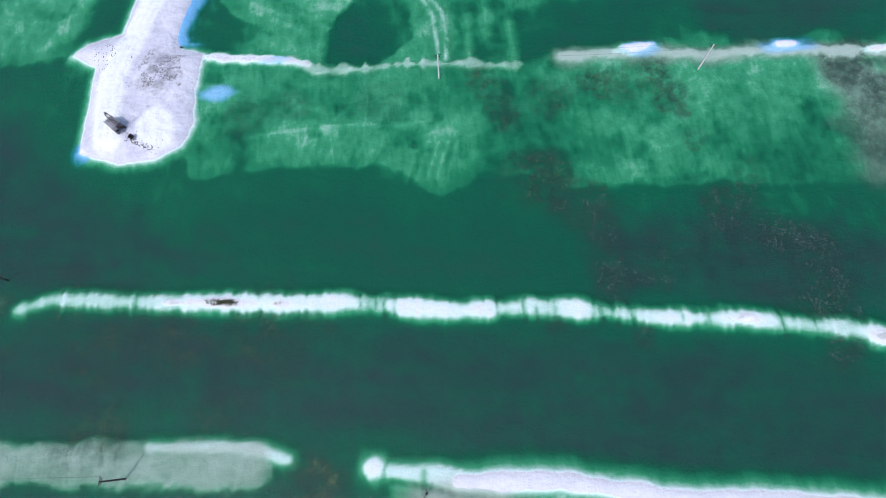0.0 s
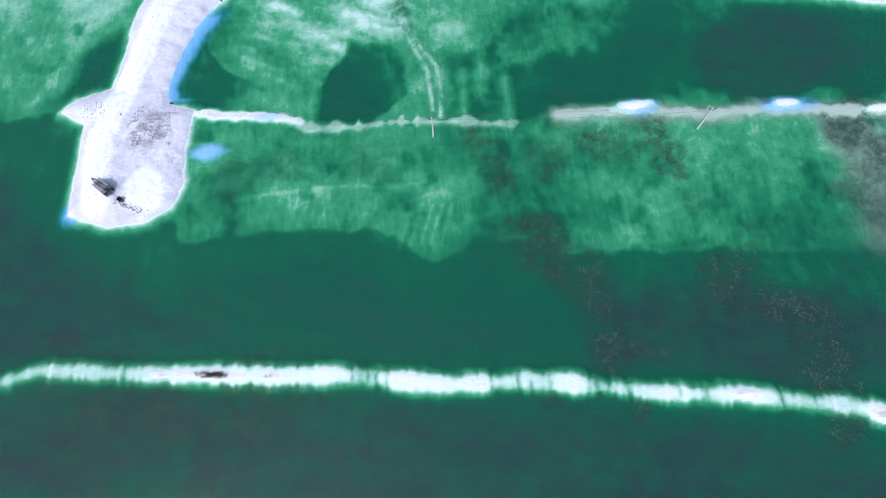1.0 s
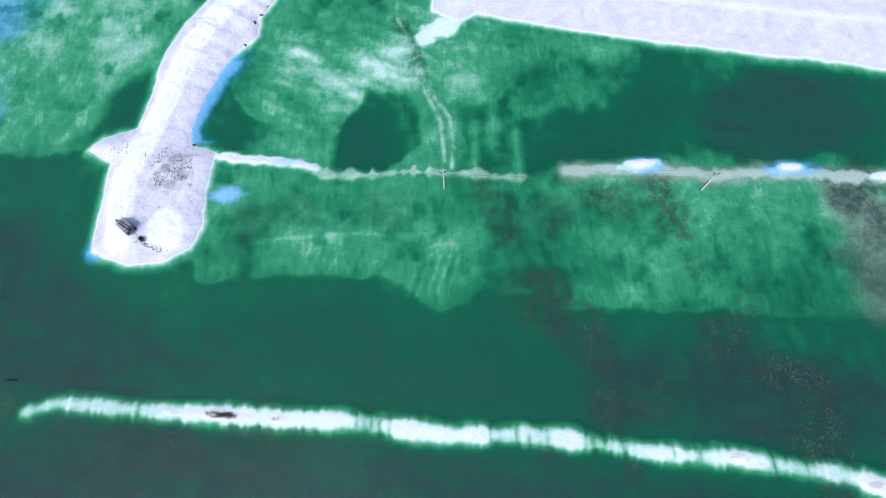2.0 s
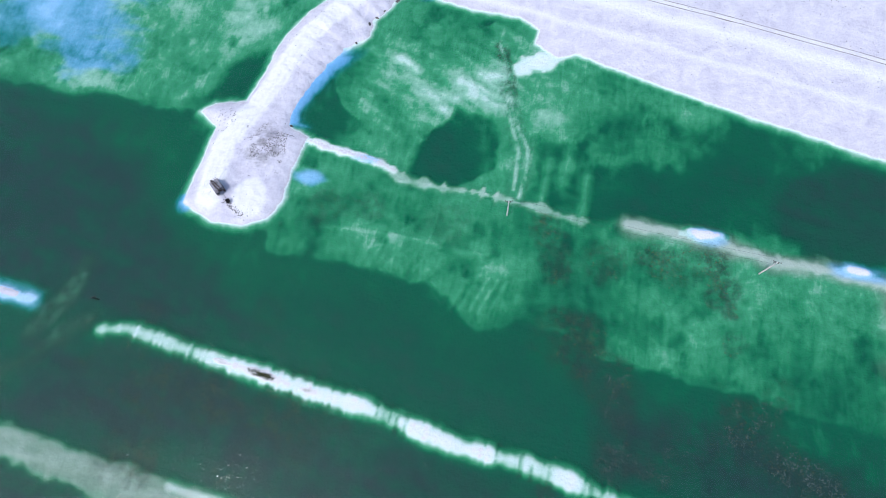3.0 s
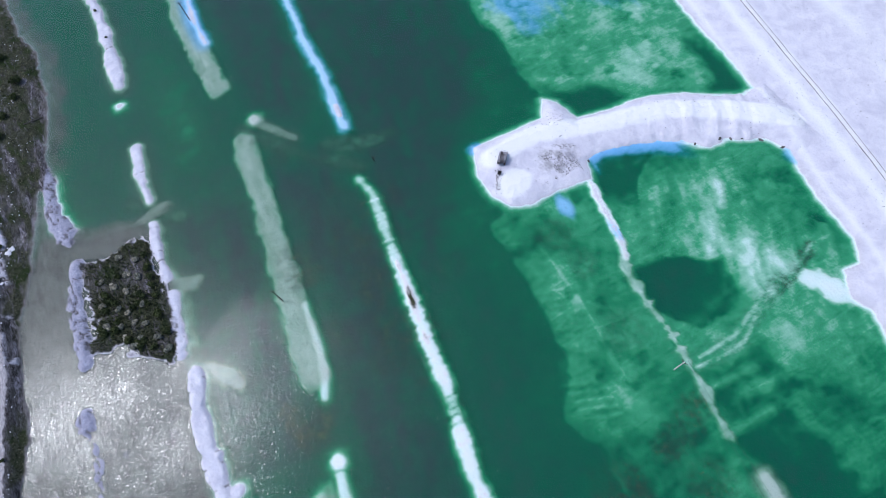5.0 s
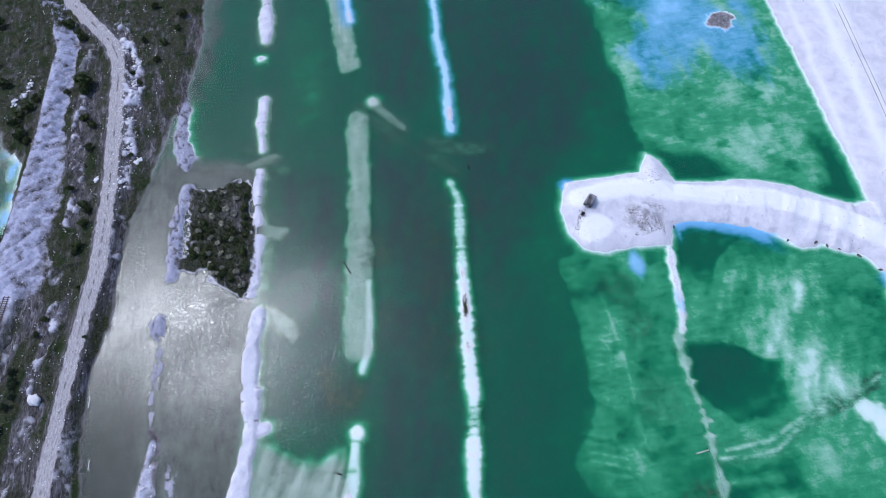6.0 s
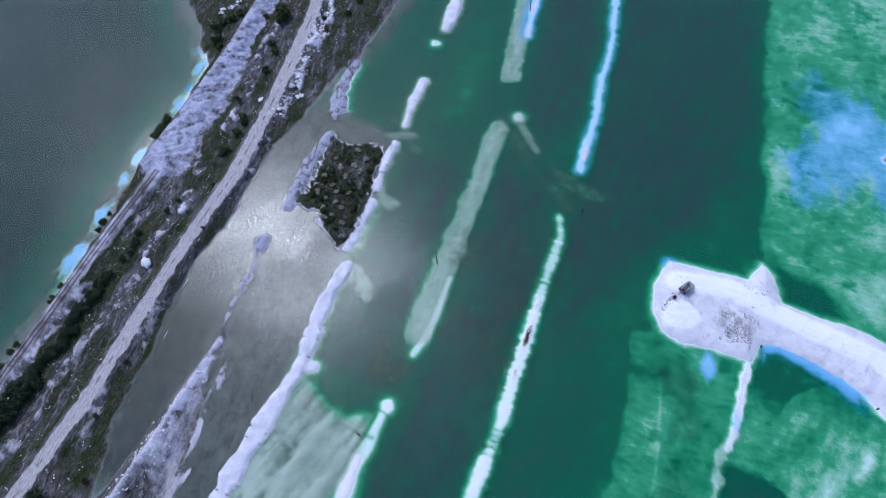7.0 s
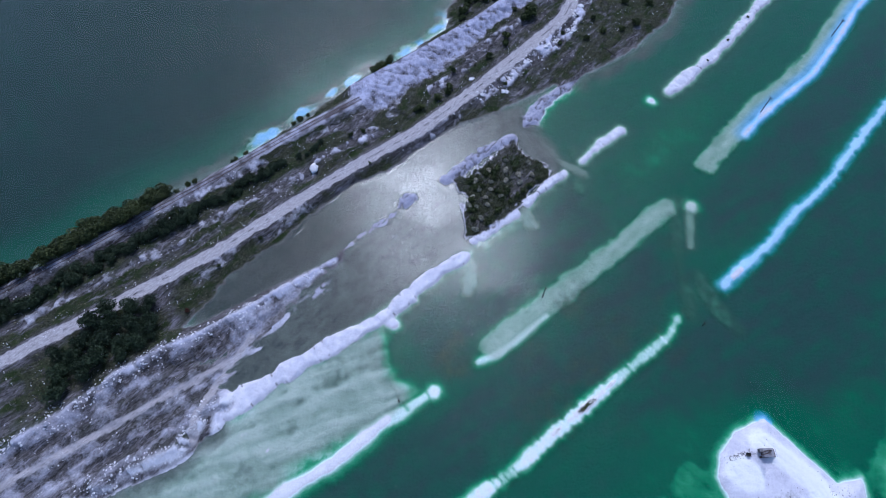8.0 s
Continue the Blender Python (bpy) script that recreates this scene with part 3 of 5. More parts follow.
    # the causeway that crosses the lake under water
    for line in ([(-125, -42), (-113, -30)], [(-134, 0), (-113, 16), (-100, 30)], [(-114, 23), (-108, 34), (-106, 44)]):
        d, s = along(X, Y, line)
        raise_to(bank(d - 1.8 + 2 * wob + small, -1.9, 2, -2.1, 4, 2.4) + 0.5 * small, 0)
        masks["weed"] = np.maximum(masks["weed"], (1 - step(2.0, 5.0, d)) * 0.45)
        masks["silt"] = np.maximum(masks["silt"], (1 - step(0.5, 4.5, d + 2 * wob)) * 0.4)
    # a mud flat where the lagoon runs out towards the scarps
    d = within(X, Y, [(36, -56), (22, -59), (8, -62.5), (-12, -66.5), (-8, -69), (6, -72), (28, -78), (36, -72)]) + 1.6 * wob + 1.2 * small
    ooze = rough(X * 0.27 - Y * 0.05, X * 0.2 + Y * 1.1, 3.2, 116, 4)
    raise_to(bank(d, 0.30, 4.0, -0.2, 6.0, 2.5) + 0.3 * ooze + 0.1 * small, 20)
    masks["spoil"] = np.maximum(masks["spoil"], (1 - step(-2, 2, d)) * np.clip(0.55 - 0.5 * ooze, 0.1, 0.9))
    masks["lilac"] = np.maximum(masks["lilac"], 0.5 * (1 - step(-2, 2, d)))
    # land to the south: spoil flats, road, railway bank, scarps
    lump = rough(X, Y, 3.2, 91, 4)
    dr, sr = along(X, Y, ROAD)
    across = dr * np.where(Y > np.interp(X, [q[0] for q in ROAD[::-1]], [q[1] for q in ROAD[::-1]]), 1, -1)
    drawn = rough(sr * 0.30, across, 4.0, 97, 5)
    d = within(X, Y, SOUTH_LAND + WEST_SHORE) + 1.0 * wob + 0.8 * small
    fall = np.where(Y < -105, 8.0, 5.0)
    lip = np.where(Y < -105, -0.35, 0.0)
    flat = bank(d, 1.7, 6.0, lip, fall, 4.4) + step(0, -4, d) * (0.4 * wob + 0.3 * small + 0.35 * lump + 0.4 * drawn)
    raise_to(flat, 20)
    land = 1 - step(-1.0, 0.6, d)
    masks["spoil"] = np.maximum(masks["spoil"], 1 - step(0.8, 3.0, d))
    masks["grass"] = np.maximum(masks["grass"], land * np.clip(0.72 + 0.5 * rough(X, Y, 14, 23) + 0.7 * drawn, 0, 1))
    for line, half, bare in TIPPED:
        dd, s = along(X, Y, line)
        grain = step(-0.15, 0.5, 0.5 * lump + 0.6 * rough(X, Y, 1.9, 111, 3) + 0.4 * drawn)
        keep = bare * (1 - step(half * 0.55, half * 1.35, dd + 0.8 * wob + 0.6 * small)) * land
        masks["spoil"] = masks["spoil"] * (1 - keep * grain)
        masks["grass"] = masks["grass"] * (1 - keep)
        masks["lilac"] = np.maximum(masks["lilac"], 0.45 * keep)
        height += 0.9 * keep * grain
    masks["murk"] = np.maximum(masks["murk"], 0.85 * (1 - step(2, 9, d + 2 * wob)) * (Y < -45))
    shoal = step(0.05, 0.55, rough(X, Y, 17, 31, 3) + 0.25 * small)
    masks["clear"] = np.maximum(masks["clear"], (1 - step(2.5, 6, np.abs(d - 1.5) + 1.5 * wob)) * (Y < -110) * step(5, -10, X) * step(-148, -138, X) * shoal)
    masks["murk"] = masks["murk"] * (1 - np.clip(1.5 * masks["clear"], 0, 1) * (Y < -110))
    masks["lilac"] = np.maximum(masks["lilac"], step(6, 30, d + 4 * cloud) * (Y < -120))
    masks["silt"] = np.maximum(masks["silt"], 0.6 * (1 - step(4, 18, d + 3 * cloud)) * (d > -1.5) * (Y < -110))
    for line, top, side, back, seed in ((SCARP, 3.6, 9.5, 0.12, 51), (SCARP_LOW, 2.3, 4.6, 0.12, 55)):
        dd, s = along(X, Y, line)
        crest_y = np.interp(X, [p[0] for p in line], [p[1] for p in line])
        north = Y > crest_y
        lie = s + 0.35 * dd + 0.6 * wob
        furrow = 0.55 * lattice(lie / 1.5, dd / 7, seed) + 0.45 * lattice(lie / 3.6, dd / 9, seed + 5) + 0.14 * small
        gap = step(0.48, 0.60, furrow)
        gully = 0.45 - 0.95 * gap + 0.3 * rough(X, Y, 1.8, 93, 3)
        side = side * (0.3 + 0.7 * step(4, 50, s)) if top > 3 else side
        peak = top * (0.15 + 0.85 * step(0, 40, s)) if top > 3 else top
        falls = np.where(north, peak * np.exp(-((dd / side * 1.6) ** 1.4)) - 1.6 * step(side * 0.7, side + 5, dd), peak - (back + 0.55 * step(34, 22, X)) * dd - 0.02 * dd**2)
        h = falls + gully * 0.8 * np.exp(-((dd / side) ** 2)) * np.where(north, 1, 0.35)
        raise_to(np.where((dd < side + 5) & (north | (dd < 9)), h, -9), 21)
        face = np.where(north, 1 - step(side * 0.45, side * 1.0, dd + 1.5 * wob + 2.0 * small * gap), 1 - step(0.4, 2.0, dd))
        rise = 1 - gap
        face = face * np.where(north, 1, 0.7)
        masks["spoil"] = np.maximum(masks["spoil"], (1.0 if top > 3 else 0.0) * (dd < side + 3))
        # darker tone in the gaps and towards the foot, paler on the low ribs
        tone = np.clip(0.02 + 0.95 * gap * step(0.02, 0.18, dd / side) + 0.55 * step(0.35, 0.95, dd / side + 0.2 * wob), 0, 0.85) * (1.0 if top > 3 else 0.75)
        masks["spoil"] = masks["spoil"] * (1 - face) + face * tone
        masks["lilac"] = np.maximum(masks["lilac"], face * (0.55 if top > 3 else 0.3))
        masks["pale"] = np.maximum(masks["pale"], face * rise * (0.0 if top > 3 else 0.6))
        masks["grass"] = masks["grass"] * (1 - face * np.clip(0.5 + 2 * gully, 0, 1))
    # the rough ground between the scarps, with its tracks
    dd = within(X, Y, [(-12, -69), (10, -67), (24, -65), (33, -57), (48, -54), (170, -80), (170, -108), (87, -89), (50, -85), (24, -79)]) + 2 * wob
    open_ground = 1 - step(-2, 2, dd)
    masks["grass"] = masks["grass"] * (1 - 0.72 * open_ground)
    clod = rough(X * 0.8 + Y * 0.3, Y * 0.9 - X * 0.3, 2.6, 105, 4)
    grain = rough(X * 0.27 - Y * 0.05, X * 0.2 + Y * 1.1, 3.2, 106, 4)
    masks["spoil"] = np.maximum(masks["spoil"] * (1 - 0.6 * open_ground), open_ground * np.clip(0.84 - 0.3 * grain - 0.35 * clod, 0.25, 1.0))
    masks["lilac"] = np.maximum(masks["lilac"], 0.4 * open_ground)
    height += open_ground * (0.3 * clod + 0.3 * grain)
    for line in ([(95, -80), (60, -72.5), (40, -68.5), (22, -65)], [(44, -51), (40, -56), (30, -61), (12, -67)]):
        dd, s = along(X, Y, line)
        masks["track"] = np.maximum(masks["track"], 0.7 * (1 - step(0.8, 1.8, dd + 0.5 * small)))
    dd, s = along(X, Y, DAM)
    north = Y > np.interp(X, [q[0] for q in DAM[::-1]], [q[1] for q in DAM[::-1]])
    wide = np.interp(X, [-240, -190, -150, -120, -85, -76], [5.0, 7.0, 8.0, 13.0, 17.0, 9.0]) * (1 + 0.16 * wob)
    fade = step(0, 6, s)
    crease = np.abs(rough(s * 0.9 - 0.8 * dd, dd * 0.35 + s * 0.1, 3.0, 107, 4))
    gap = 1 - step(0.02, 0.20, crease)
    face = fade * (1 - step(0.8, 1.05, dd / wide + 0.12 * small)) * north
    crown = 4.3 - 2.7 * step(0.1, 1.0, dd / wide) + 0.25 * rough(X, Y, 1.8, 109, 3) - 0.5 * gap
    height = height * (1 - face) + crown * face
    rest = fade * (1 - step(0.8, 4.5, dd)) * ~north
    height = height * (1 - rest) + 4.3 * rest
    both = np.maximum(face, fade * (1 - step(0.6, 1.4, dd + 0.4 * small)) * ~north)
    masks["spoil"] = masks["spoil"] * (1 - both) + both * np.clip(0.06 + 0.4 * gap + 0.5 * step(0.0, 0.7, lump + 0.5 * small + 0.8 * step(0.45, 1.0, dd / wide) * step(-135, -95, X)), 0, 1)
    # bluish tone of the shaded north face is put into the chalk colour
    masks["lilac"] = np.maximum(masks["lilac"], both)
    masks["grass"] = masks["grass"] * (1 - both)
    for off in (2.4, 4.2):
        height -= 0.15 * fade * np.exp(-(((dd - off) / 0.35) ** 2)) * north
    for line, half, top, name in ((RAILS, 2.2, RAIL_TOP - 0.32, ""), (ROAD, 3.0, ROAD_TOP, "track")):
        dd, s = along(X, Y, line)
        keep = 1 - step(half - 0.6, half + 3.2, dd)
        height = height * (1 - keep) + (top + 0.10 * small * step(0.8, 2.5, dd)) * keep
        half = half * (1 - 0.16 * step(-90, -40, X)) * (1 + 0.12 * wob)
        cut = 1 - step(half * 0.75, half * 1.15, dd + 0.5 * small)
        masks["grass"] = masks["grass"] * (1 - (1 - step(half * 0.9, half * 1.7, dd + 0.7 * small)))
        if name:
            masks["track"] = np.maximum(masks["track"], cut * (1 - 0.75 * np.exp(-((dd / 0.4) ** 2)) * np.clip(0.4 + 1.6 * small, 0, 1)))
            owner[(cut > 0.5) & (dd < half)] = 22
            height -= 0.10 * np.exp(-(((dd - 1.0) / 0.35) ** 2))
        else:
            wide = (1 - step(2.0, 4.4, dd + 0.9 * small)) * (1 - 0.4 * step(-45, 0, X)) * np.clip(0.8 + 0.7 * drawn, 0.3, 1)
            masks["spoil"] = masks["spoil"] * (1 - 0.85 * wide * np.clip(0.75 + 0.5 * lump + 0.4 * small, 0, 1))
            masks["lilac"] = np.maximum(masks["lilac"], 0.7 * wide)
            height += 0.18 * cut * small * step(1.2, 2.0, dd)
    # the dark strip of thicket, and the grass in the west
    for line, half in (([(75, -132.4), (30, -126.2), (-24.7, -117.2), (-48, -115.2), (-63, -111.4)], 3.6), ([(20, -112.5), (60, -121)], 1.6), ([(45, -104), (62, -98), (36, -92)], 8)):
        dd, s = along(X, Y, line)
        masks["grass"] = np.maximum(masks["grass"], (1 - step(half * 0.7, half * 1.2, dd + 0.6 * small)) * (masks["track"] < 0.3))
    dd = within(X, Y, [(-176, -74), (-212, -60), (-330, -75), (-330, -200), (-230, -170), (-200, -165), (-160, -142), (-140, -130), (-170, -122), (-200, -121), (-206, -104)])
    masks["grass"] = np.maximum(masks["grass"], (1 - step(-3, 3, dd + 2 * wob)) * np.clip(0.8 + 0.6 * small, 0, 1) * (masks["track"] < 0.3))
    # beach and peninsula
    d = within(X, Y, BEACH) + 0.5 * wob + 0.3 * small
    raise_to(bank(d, 1.15, 9.0, 0.0, 4.2, 4.2) + np.where(d < -1, 0.08 * wob, 0), 30)
    dr, sr = along(X, Y, BEACH_RAILS)
    south = Y < np.interp(X, [p[0] for p in BEACH_RAILS], [p[1] for p in BEACH_RAILS])
    for at, wide, power in ((5.5, 2.4, 1.0), (0.0, 1.1, 0.8), (24, 2.0, 0.9), (16, 1.2, 0.7)):
        side = south if at in (5.5, 16) else (~south if at else True)
        masks["pale"] = np.maximum(masks["pale"], power * np.exp(-(((dr - at + 0.8 * wob) / wide) ** 2)) * side * (d < 0))
    for at in (4.4, 6.4, 23.2, 25):
        height -= 0.06 * np.exp(-(((dr - at) / 0.3) ** 2)) * (d < -3)
    d = within(X, Y, PENINSULA) + 0.35 * small
    mound = bank(d, 1.9, 3.2, 0.0, 4.6, 4.4)
    dd, s = along(X, Y, [(-79, 68), (-80, 84), (-71, 110), (-67, 124), (-58, 139), (-44, 155)])
    mound += np.where(d < -1.5, 0.5 * (1 - step(1.5, 7, dd)) * step(-1.5, -5, d), 0)
    ss = along(X, Y, [(-64, 93), (-55, 121), (-42, 145)])[1]
    mound += np.where(d < 0, (lattice(ss / 1.8, d / 7, 61) - 0.5) * 0.8 * step(92, 106, Y) * step(-70, -62, X), 0)
    mound += np.where((d < -1), 0.16 * rough(X, Y, 1.6, 71), 0)
    rim = np.exp(-(((d + 1.3) / 0.5) ** 2))
    mound += 0.12 * rim * rough(X, Y, 2.0, 72)
    raise_to(mound, 31)
    masks["pale"] = np.maximum(masks["pale"], (1 - step(1.6, 3.4, np.abs(dd - 1.2) + 0.6 * small)) * (d < -1))
    e = np.hypot((X + 67.5) / 5.2, (Y - 69.5) / 6.2) + 0.12 * wob
    masks["pale"] = np.maximum(masks["pale"], (1 - step(0.85, 1.05, e)))
    e = np.hypot((X + 68) / 6.5, (Y - 85) / 8.0) + 0.3 * wob
    masks["spoil"] = np.maximum(masks["spoil"], np.clip(0.3 + 0.5 * small, 0, 0.5) * (1 - step(0.3, 1.1, e)) * (d < -0.5))
    for off in (0.9, 3.0):
        height -= np.where(d < -2, 0.10 * np.exp(-(((dd - off) / 0.35) ** 2)), 0)
    # lips of the spur
    ridge(SPUR, 0.8, 0.08, 0.8, -0.04, 3.2, 32, nub=0.8)
    dd, s = along(X, Y, SPUR_LOW)
    tooth = lattice(s / 1.3, s * 0, 47) + 0.6 * lattice(s / 4.0, s * 0, 48)
    north = Y > np.interp(X, [p[0] for p in SPUR_LOW], [p[1] for p in SPUR_LOW])
    dd = dd - np.where(north, 1.3, 0.6) * tooth**2 + 0.6 * small
    raise_to(bank(dd, -0.42, 1.0, -0.62, 1.8, 3.0) + 0.3 * small, 0)
    masks["silt"] = np.maximum(masks["silt"], 0.4 * (1 - step(-0.8, 1.2, dd)))
    dd, s = along(X, Y, SPUR_EAST)
    raise_to(bank(dd - 1.2 + 0.7 * small + 0.5 * wob, -0.22, 1.0, -0.4, 2.6, 3.0), 32)
    masks["silt"] = np.maximum(masks["silt"], 0.8 * (1 - step(0.8, 4.5, dd + 1.5 * wob)))
    e = within(X, Y, [(92, 75), (170, 66), (170, 36), (98, 40), (99, 52), (95, 62)]) + 5 * cloud + 2 * wob
    masks["silt"] = np.maximum(masks["silt"], 0.8 * (1 - step(-4, 4, e)))
    for at, long, wide in (((51.5, 80.8), 3.6, 1.5), ((88.5, 77.6), 3.4, 1.3), ((110, 74), 3.0, 0.8)):
        e = np.hypot((X - at[0]) / long, (Y - at[1]) / wide) + 0.3 * small
        raise_to(bank((e - 1) * wide, 0.22, 0.6, -0.05, 2.6), 32)
        masks["pale"] = np.maximum(masks["pale"], (e < 1.4) * 1.0)
        masks["silt"] = masks["silt"] * (e > 1.6)
    d = within(X, Y, [(38, 79), (70, 76), (112, 73), (160, 68), (160, 45), (100, 52), (96, 64), (62, 70), (40, 74)])
    raise_to(np.where(d < 4, -1.05 - 0.05 * np.minimum(-d, 6) + 0.3 * wob + 0.2 * small - 0.25 * np.maximum(d, 0), -9), 0)
    # slate-coloured deeps between the bars
    ebb = 0.5 * wob + 0.9 * cloud
    for ring, power in (([(30, 42), (56, 37), (100, 32), (170, 26), (170, -10), (104, 6), (60, 18), (36, 22)], 1.0), ([(-330, 90), (-150, 88), (-104, 84), (-88, 56), (-64, 46), (-58, 34), (-100, 34), (-330, 40)], 0.85),
                        ([(-112, 23), (-60, 20), (0, 12), (60, 5), (140, -20), (140, -34), (40, -19), (-16, -6), (-60, 1), (-112, 5)], 0.85), ([(-110, -8), (-40, -14), (-24, -20), (-30, -36), (-110, -32)], 0.9),
                        ([(68, 94), (78, 107), (92, 110), (105, 103), (107, 90), (98, 80), (82, 78), (72, 84)], 0.6), ([(-330, 28), (-140, 28), (-128, 20), (-140, 8), (-330, 8)], 0.9)):
        d = within(X, Y, ring) + 4 * ebb
        masks["slate"] = np.maximum(masks["slate"], power * (1 - step(-5, 6, d)))
    d = within(X, Y, [(-54, -92), (16, -89), (25, -80), (10, -78), (-28, -74), (-46, -76)]) + 2 * wob + 2 * cloud
    masks["slate"] = np.maximum(masks["slate"], 0.9 * (1 - step(-4, 4, d)))
    # weed beds on the bottom
    for x, y, r, power in ((13, 74, 5, .8), (15.5, 66, 5, .8), (28, 69, 6, .6), (54.5, 74, 4, 1), (58, 66, 5, 1), (45, 72, 7, .6), (103, 70, 9, 1), (108, 62, 8, 1), (103, 52, 8, .7),
                           (21, 46, 8, 1), (34, 35, 6, .6), (36, 26, 8, .6), (46, 27, 6, .5), (65, 36, 10, .6), (79, 24, 8, .7), (78, 15, 9, .6), (-40, 17, 11, .7), (-80, 15, 22, .4), (39, 9, 4, .9),
                           (79, 3, 5, .9), (-54, 40, 5, .35), (-78, 2, 10, .7), (-50, 4, 8, .5), (-118, 9, 6, .6), (-48, 72, 6, .5), (-36, 74, 4, .5), (-14, 73, 6, .35), (-30, -14, 7, 1), (-36, -18, 6, .8),
                           (23, 43, 5, 1), (34, 42, 4, .8), (35, 34, 5, .9), (36, 24, 5, .9), (45, 22, 5, .8), (62, 37, 6, .9), (73, 30, 6, .9), (78, 22, 5, .9), (79, 15, 6, .9), (21, 13, 2.4, .8),
                           (41, 73, 5, .9), (55, 74, 3.4, 1), (57, 69, 3.2, 1), (59, 62, 3, .8), (60, 54, 3, .6), (-76, 13, 9, .8), (-60, 15, 8, .6),
                           (0, -38, 5, .6), (-12, -33, 6, .5), (12, -40, 5, .6), (27, -42, 5, .5), (20, -33, 3, .5), (38, -33, 3, .5), (-40, -87, 8, .7), (-25, -86, 9, .7), (-10, -87, 9, .7), (4, -87, 8, .7), (14, -83, 6, .6)):
        e = np.hypot(X - x, Y - y) / r + 0.5 * wob
        masks["weed"] = np.maximum(masks["weed"], power * (1 - step(0.5, 1.2, e)))
    # clear blue water over clean chalk, its tint painted into the bed
    for x, y, rx, ry, power in ((-54.5, 79, 4.5, 2.6, .8), (-145, 125, 24, 24, .8), (-130, 140, 18, 14, .8), (-165, 115, 18, 12, .7), (-138, 110, 10, 8, .8),
                                (-39, 87.5, 5, 1.6, .8), (-35, 147, 4, 3, .7), (52, 81, 5, 2.5, .6), (89, 78, 6, 2.5, .7), (-86.5, 64.8, 2.5, 2.5, .9),
                                (-135, -130.6, 4.2, 2.4, .75), (-114, -130.6, 3.5, 2.4, .75), (-86, -133.2, 3.5, 2.2, .75), (-76, -134, 2.8, 1.8, .75), (-58, -134, 5.6, 2.2, .75), (-41, -134.8, 6.3, 2.4, .75)):
        e = np.hypot((X - x) / rx, (Y - y) / ry) + 0.6 * rough(X * 0.6, Y * 1.2, 9, 83, 5)
        masks["clear"] = np.maximum(masks["clear"], power * (1 - step(0.55, 1.15, e)))
        if y < -120:
            e = e + 0.5 * small + 0.35 * wob
            masks["clear"] = np.where(np.hypot((X - x) / rx, (Y - y) / ry) < 2.2, power * (1 - step(0.3, 1.25, e)), masks["clear"])
            height = np.where((e < 1.3) & (height < -0.3), np.maximum(height, -0.35 - 0.7 * np.maximum(e - 0.3, 0)), height)
            masks["murk"] = masks["murk"] * step(0.6, 1.3, e)
        if x == -54.5:
            height = np.where((e < 1.3) & (height < -0.4), np.maximum(height, -0.35 - 1.0 * np.maximum(e - 0.3, 0)), height)
    d = within(X, Y, PENINSULA)
    edge = (1 - step(2.0, 5.5, d + 1.6 * wob)) * step(93, 95, Y) * step(125, 119, Y) * step(-68, -64, X)
    height = np.where((edge > 0) & (d > 0), np.maximum(height, -0.25 - 0.22 * d - 3 * (1 - edge)), height)
    masks["clear"] = np.maximum(masks["clear"], edge)
    d, s = along(X, Y, BAR_WEST)
    masks["clear"] = np.maximum(masks["clear"], 0.6 * (1 - step(2, 6, d)))
    d, s = along(X, Y, BAR_FLAT_CREST)
    masks["clear"] = np.maximum(masks["clear"], 0.8 * (1 - step(2, 6, d)) * step(-160, -190, X))
    height = np.where((np.hypot(X + 145, Y - 126) < 30), np.maximum(height, -0.75 + 0.3 * wob + 0.15 * small - 0.03 * np.maximum(np.hypot(X + 145, Y - 128) - 14, 0) * 2), height)
    e = np.hypot(X + 143.7, Y - 139.4) / 4.2 + 0.4 * small
    raise_to(np.where(e < 1.2, 0.4 * (1.1 - e), -9), 33)
    masks["spoil"] = np.maximum(masks["spoil"], 0.8 * (1 - step(0.8, 1.1, e)))
    # far away the ground rises out of the lakes to the horizon
    far = np.maximum(np.maximum(-330 - X, X - 190), np.maximum(Y - 200, -330 - Y))
    height = np.maximum(height, np.where(far > 0, -4 + 9 * step(120, 420, far + 30 * rough(X, Y, 200, 5)), -99))
    masks["grass"] = np.maximum(masks["grass"], step(150, 300, far))
    masks["spoil"] = np.maximum(masks["spoil"], step(150, 300, far))
    return np.where(height < 0, height * 0.4, height), owner, masks


HEIGHT, OWNER, MASKS = build_heights()


def ground_at(x, y):
    """The height of the ground at a place."""
    i = int(np.clip(np.searchsorted(XS, x) - 1, 0, len(XS) - 2))
    j = int(np.clip(np.searchsorted(YS, y) - 1, 0, len(YS) - 2))
    u, v = (x - XS[i]) / (XS[i + 1] - XS[i]), (y - YS[j]) / (YS[j + 1] - YS[j])
    h = HEIGHT[j:j + 2, i:i + 2]
    return float((h[0, 0] * (1 - u) + h[0, 1] * u) * (1 - v) + (h[1, 0] * (1 - u) + h[1, 1] * u) * v)


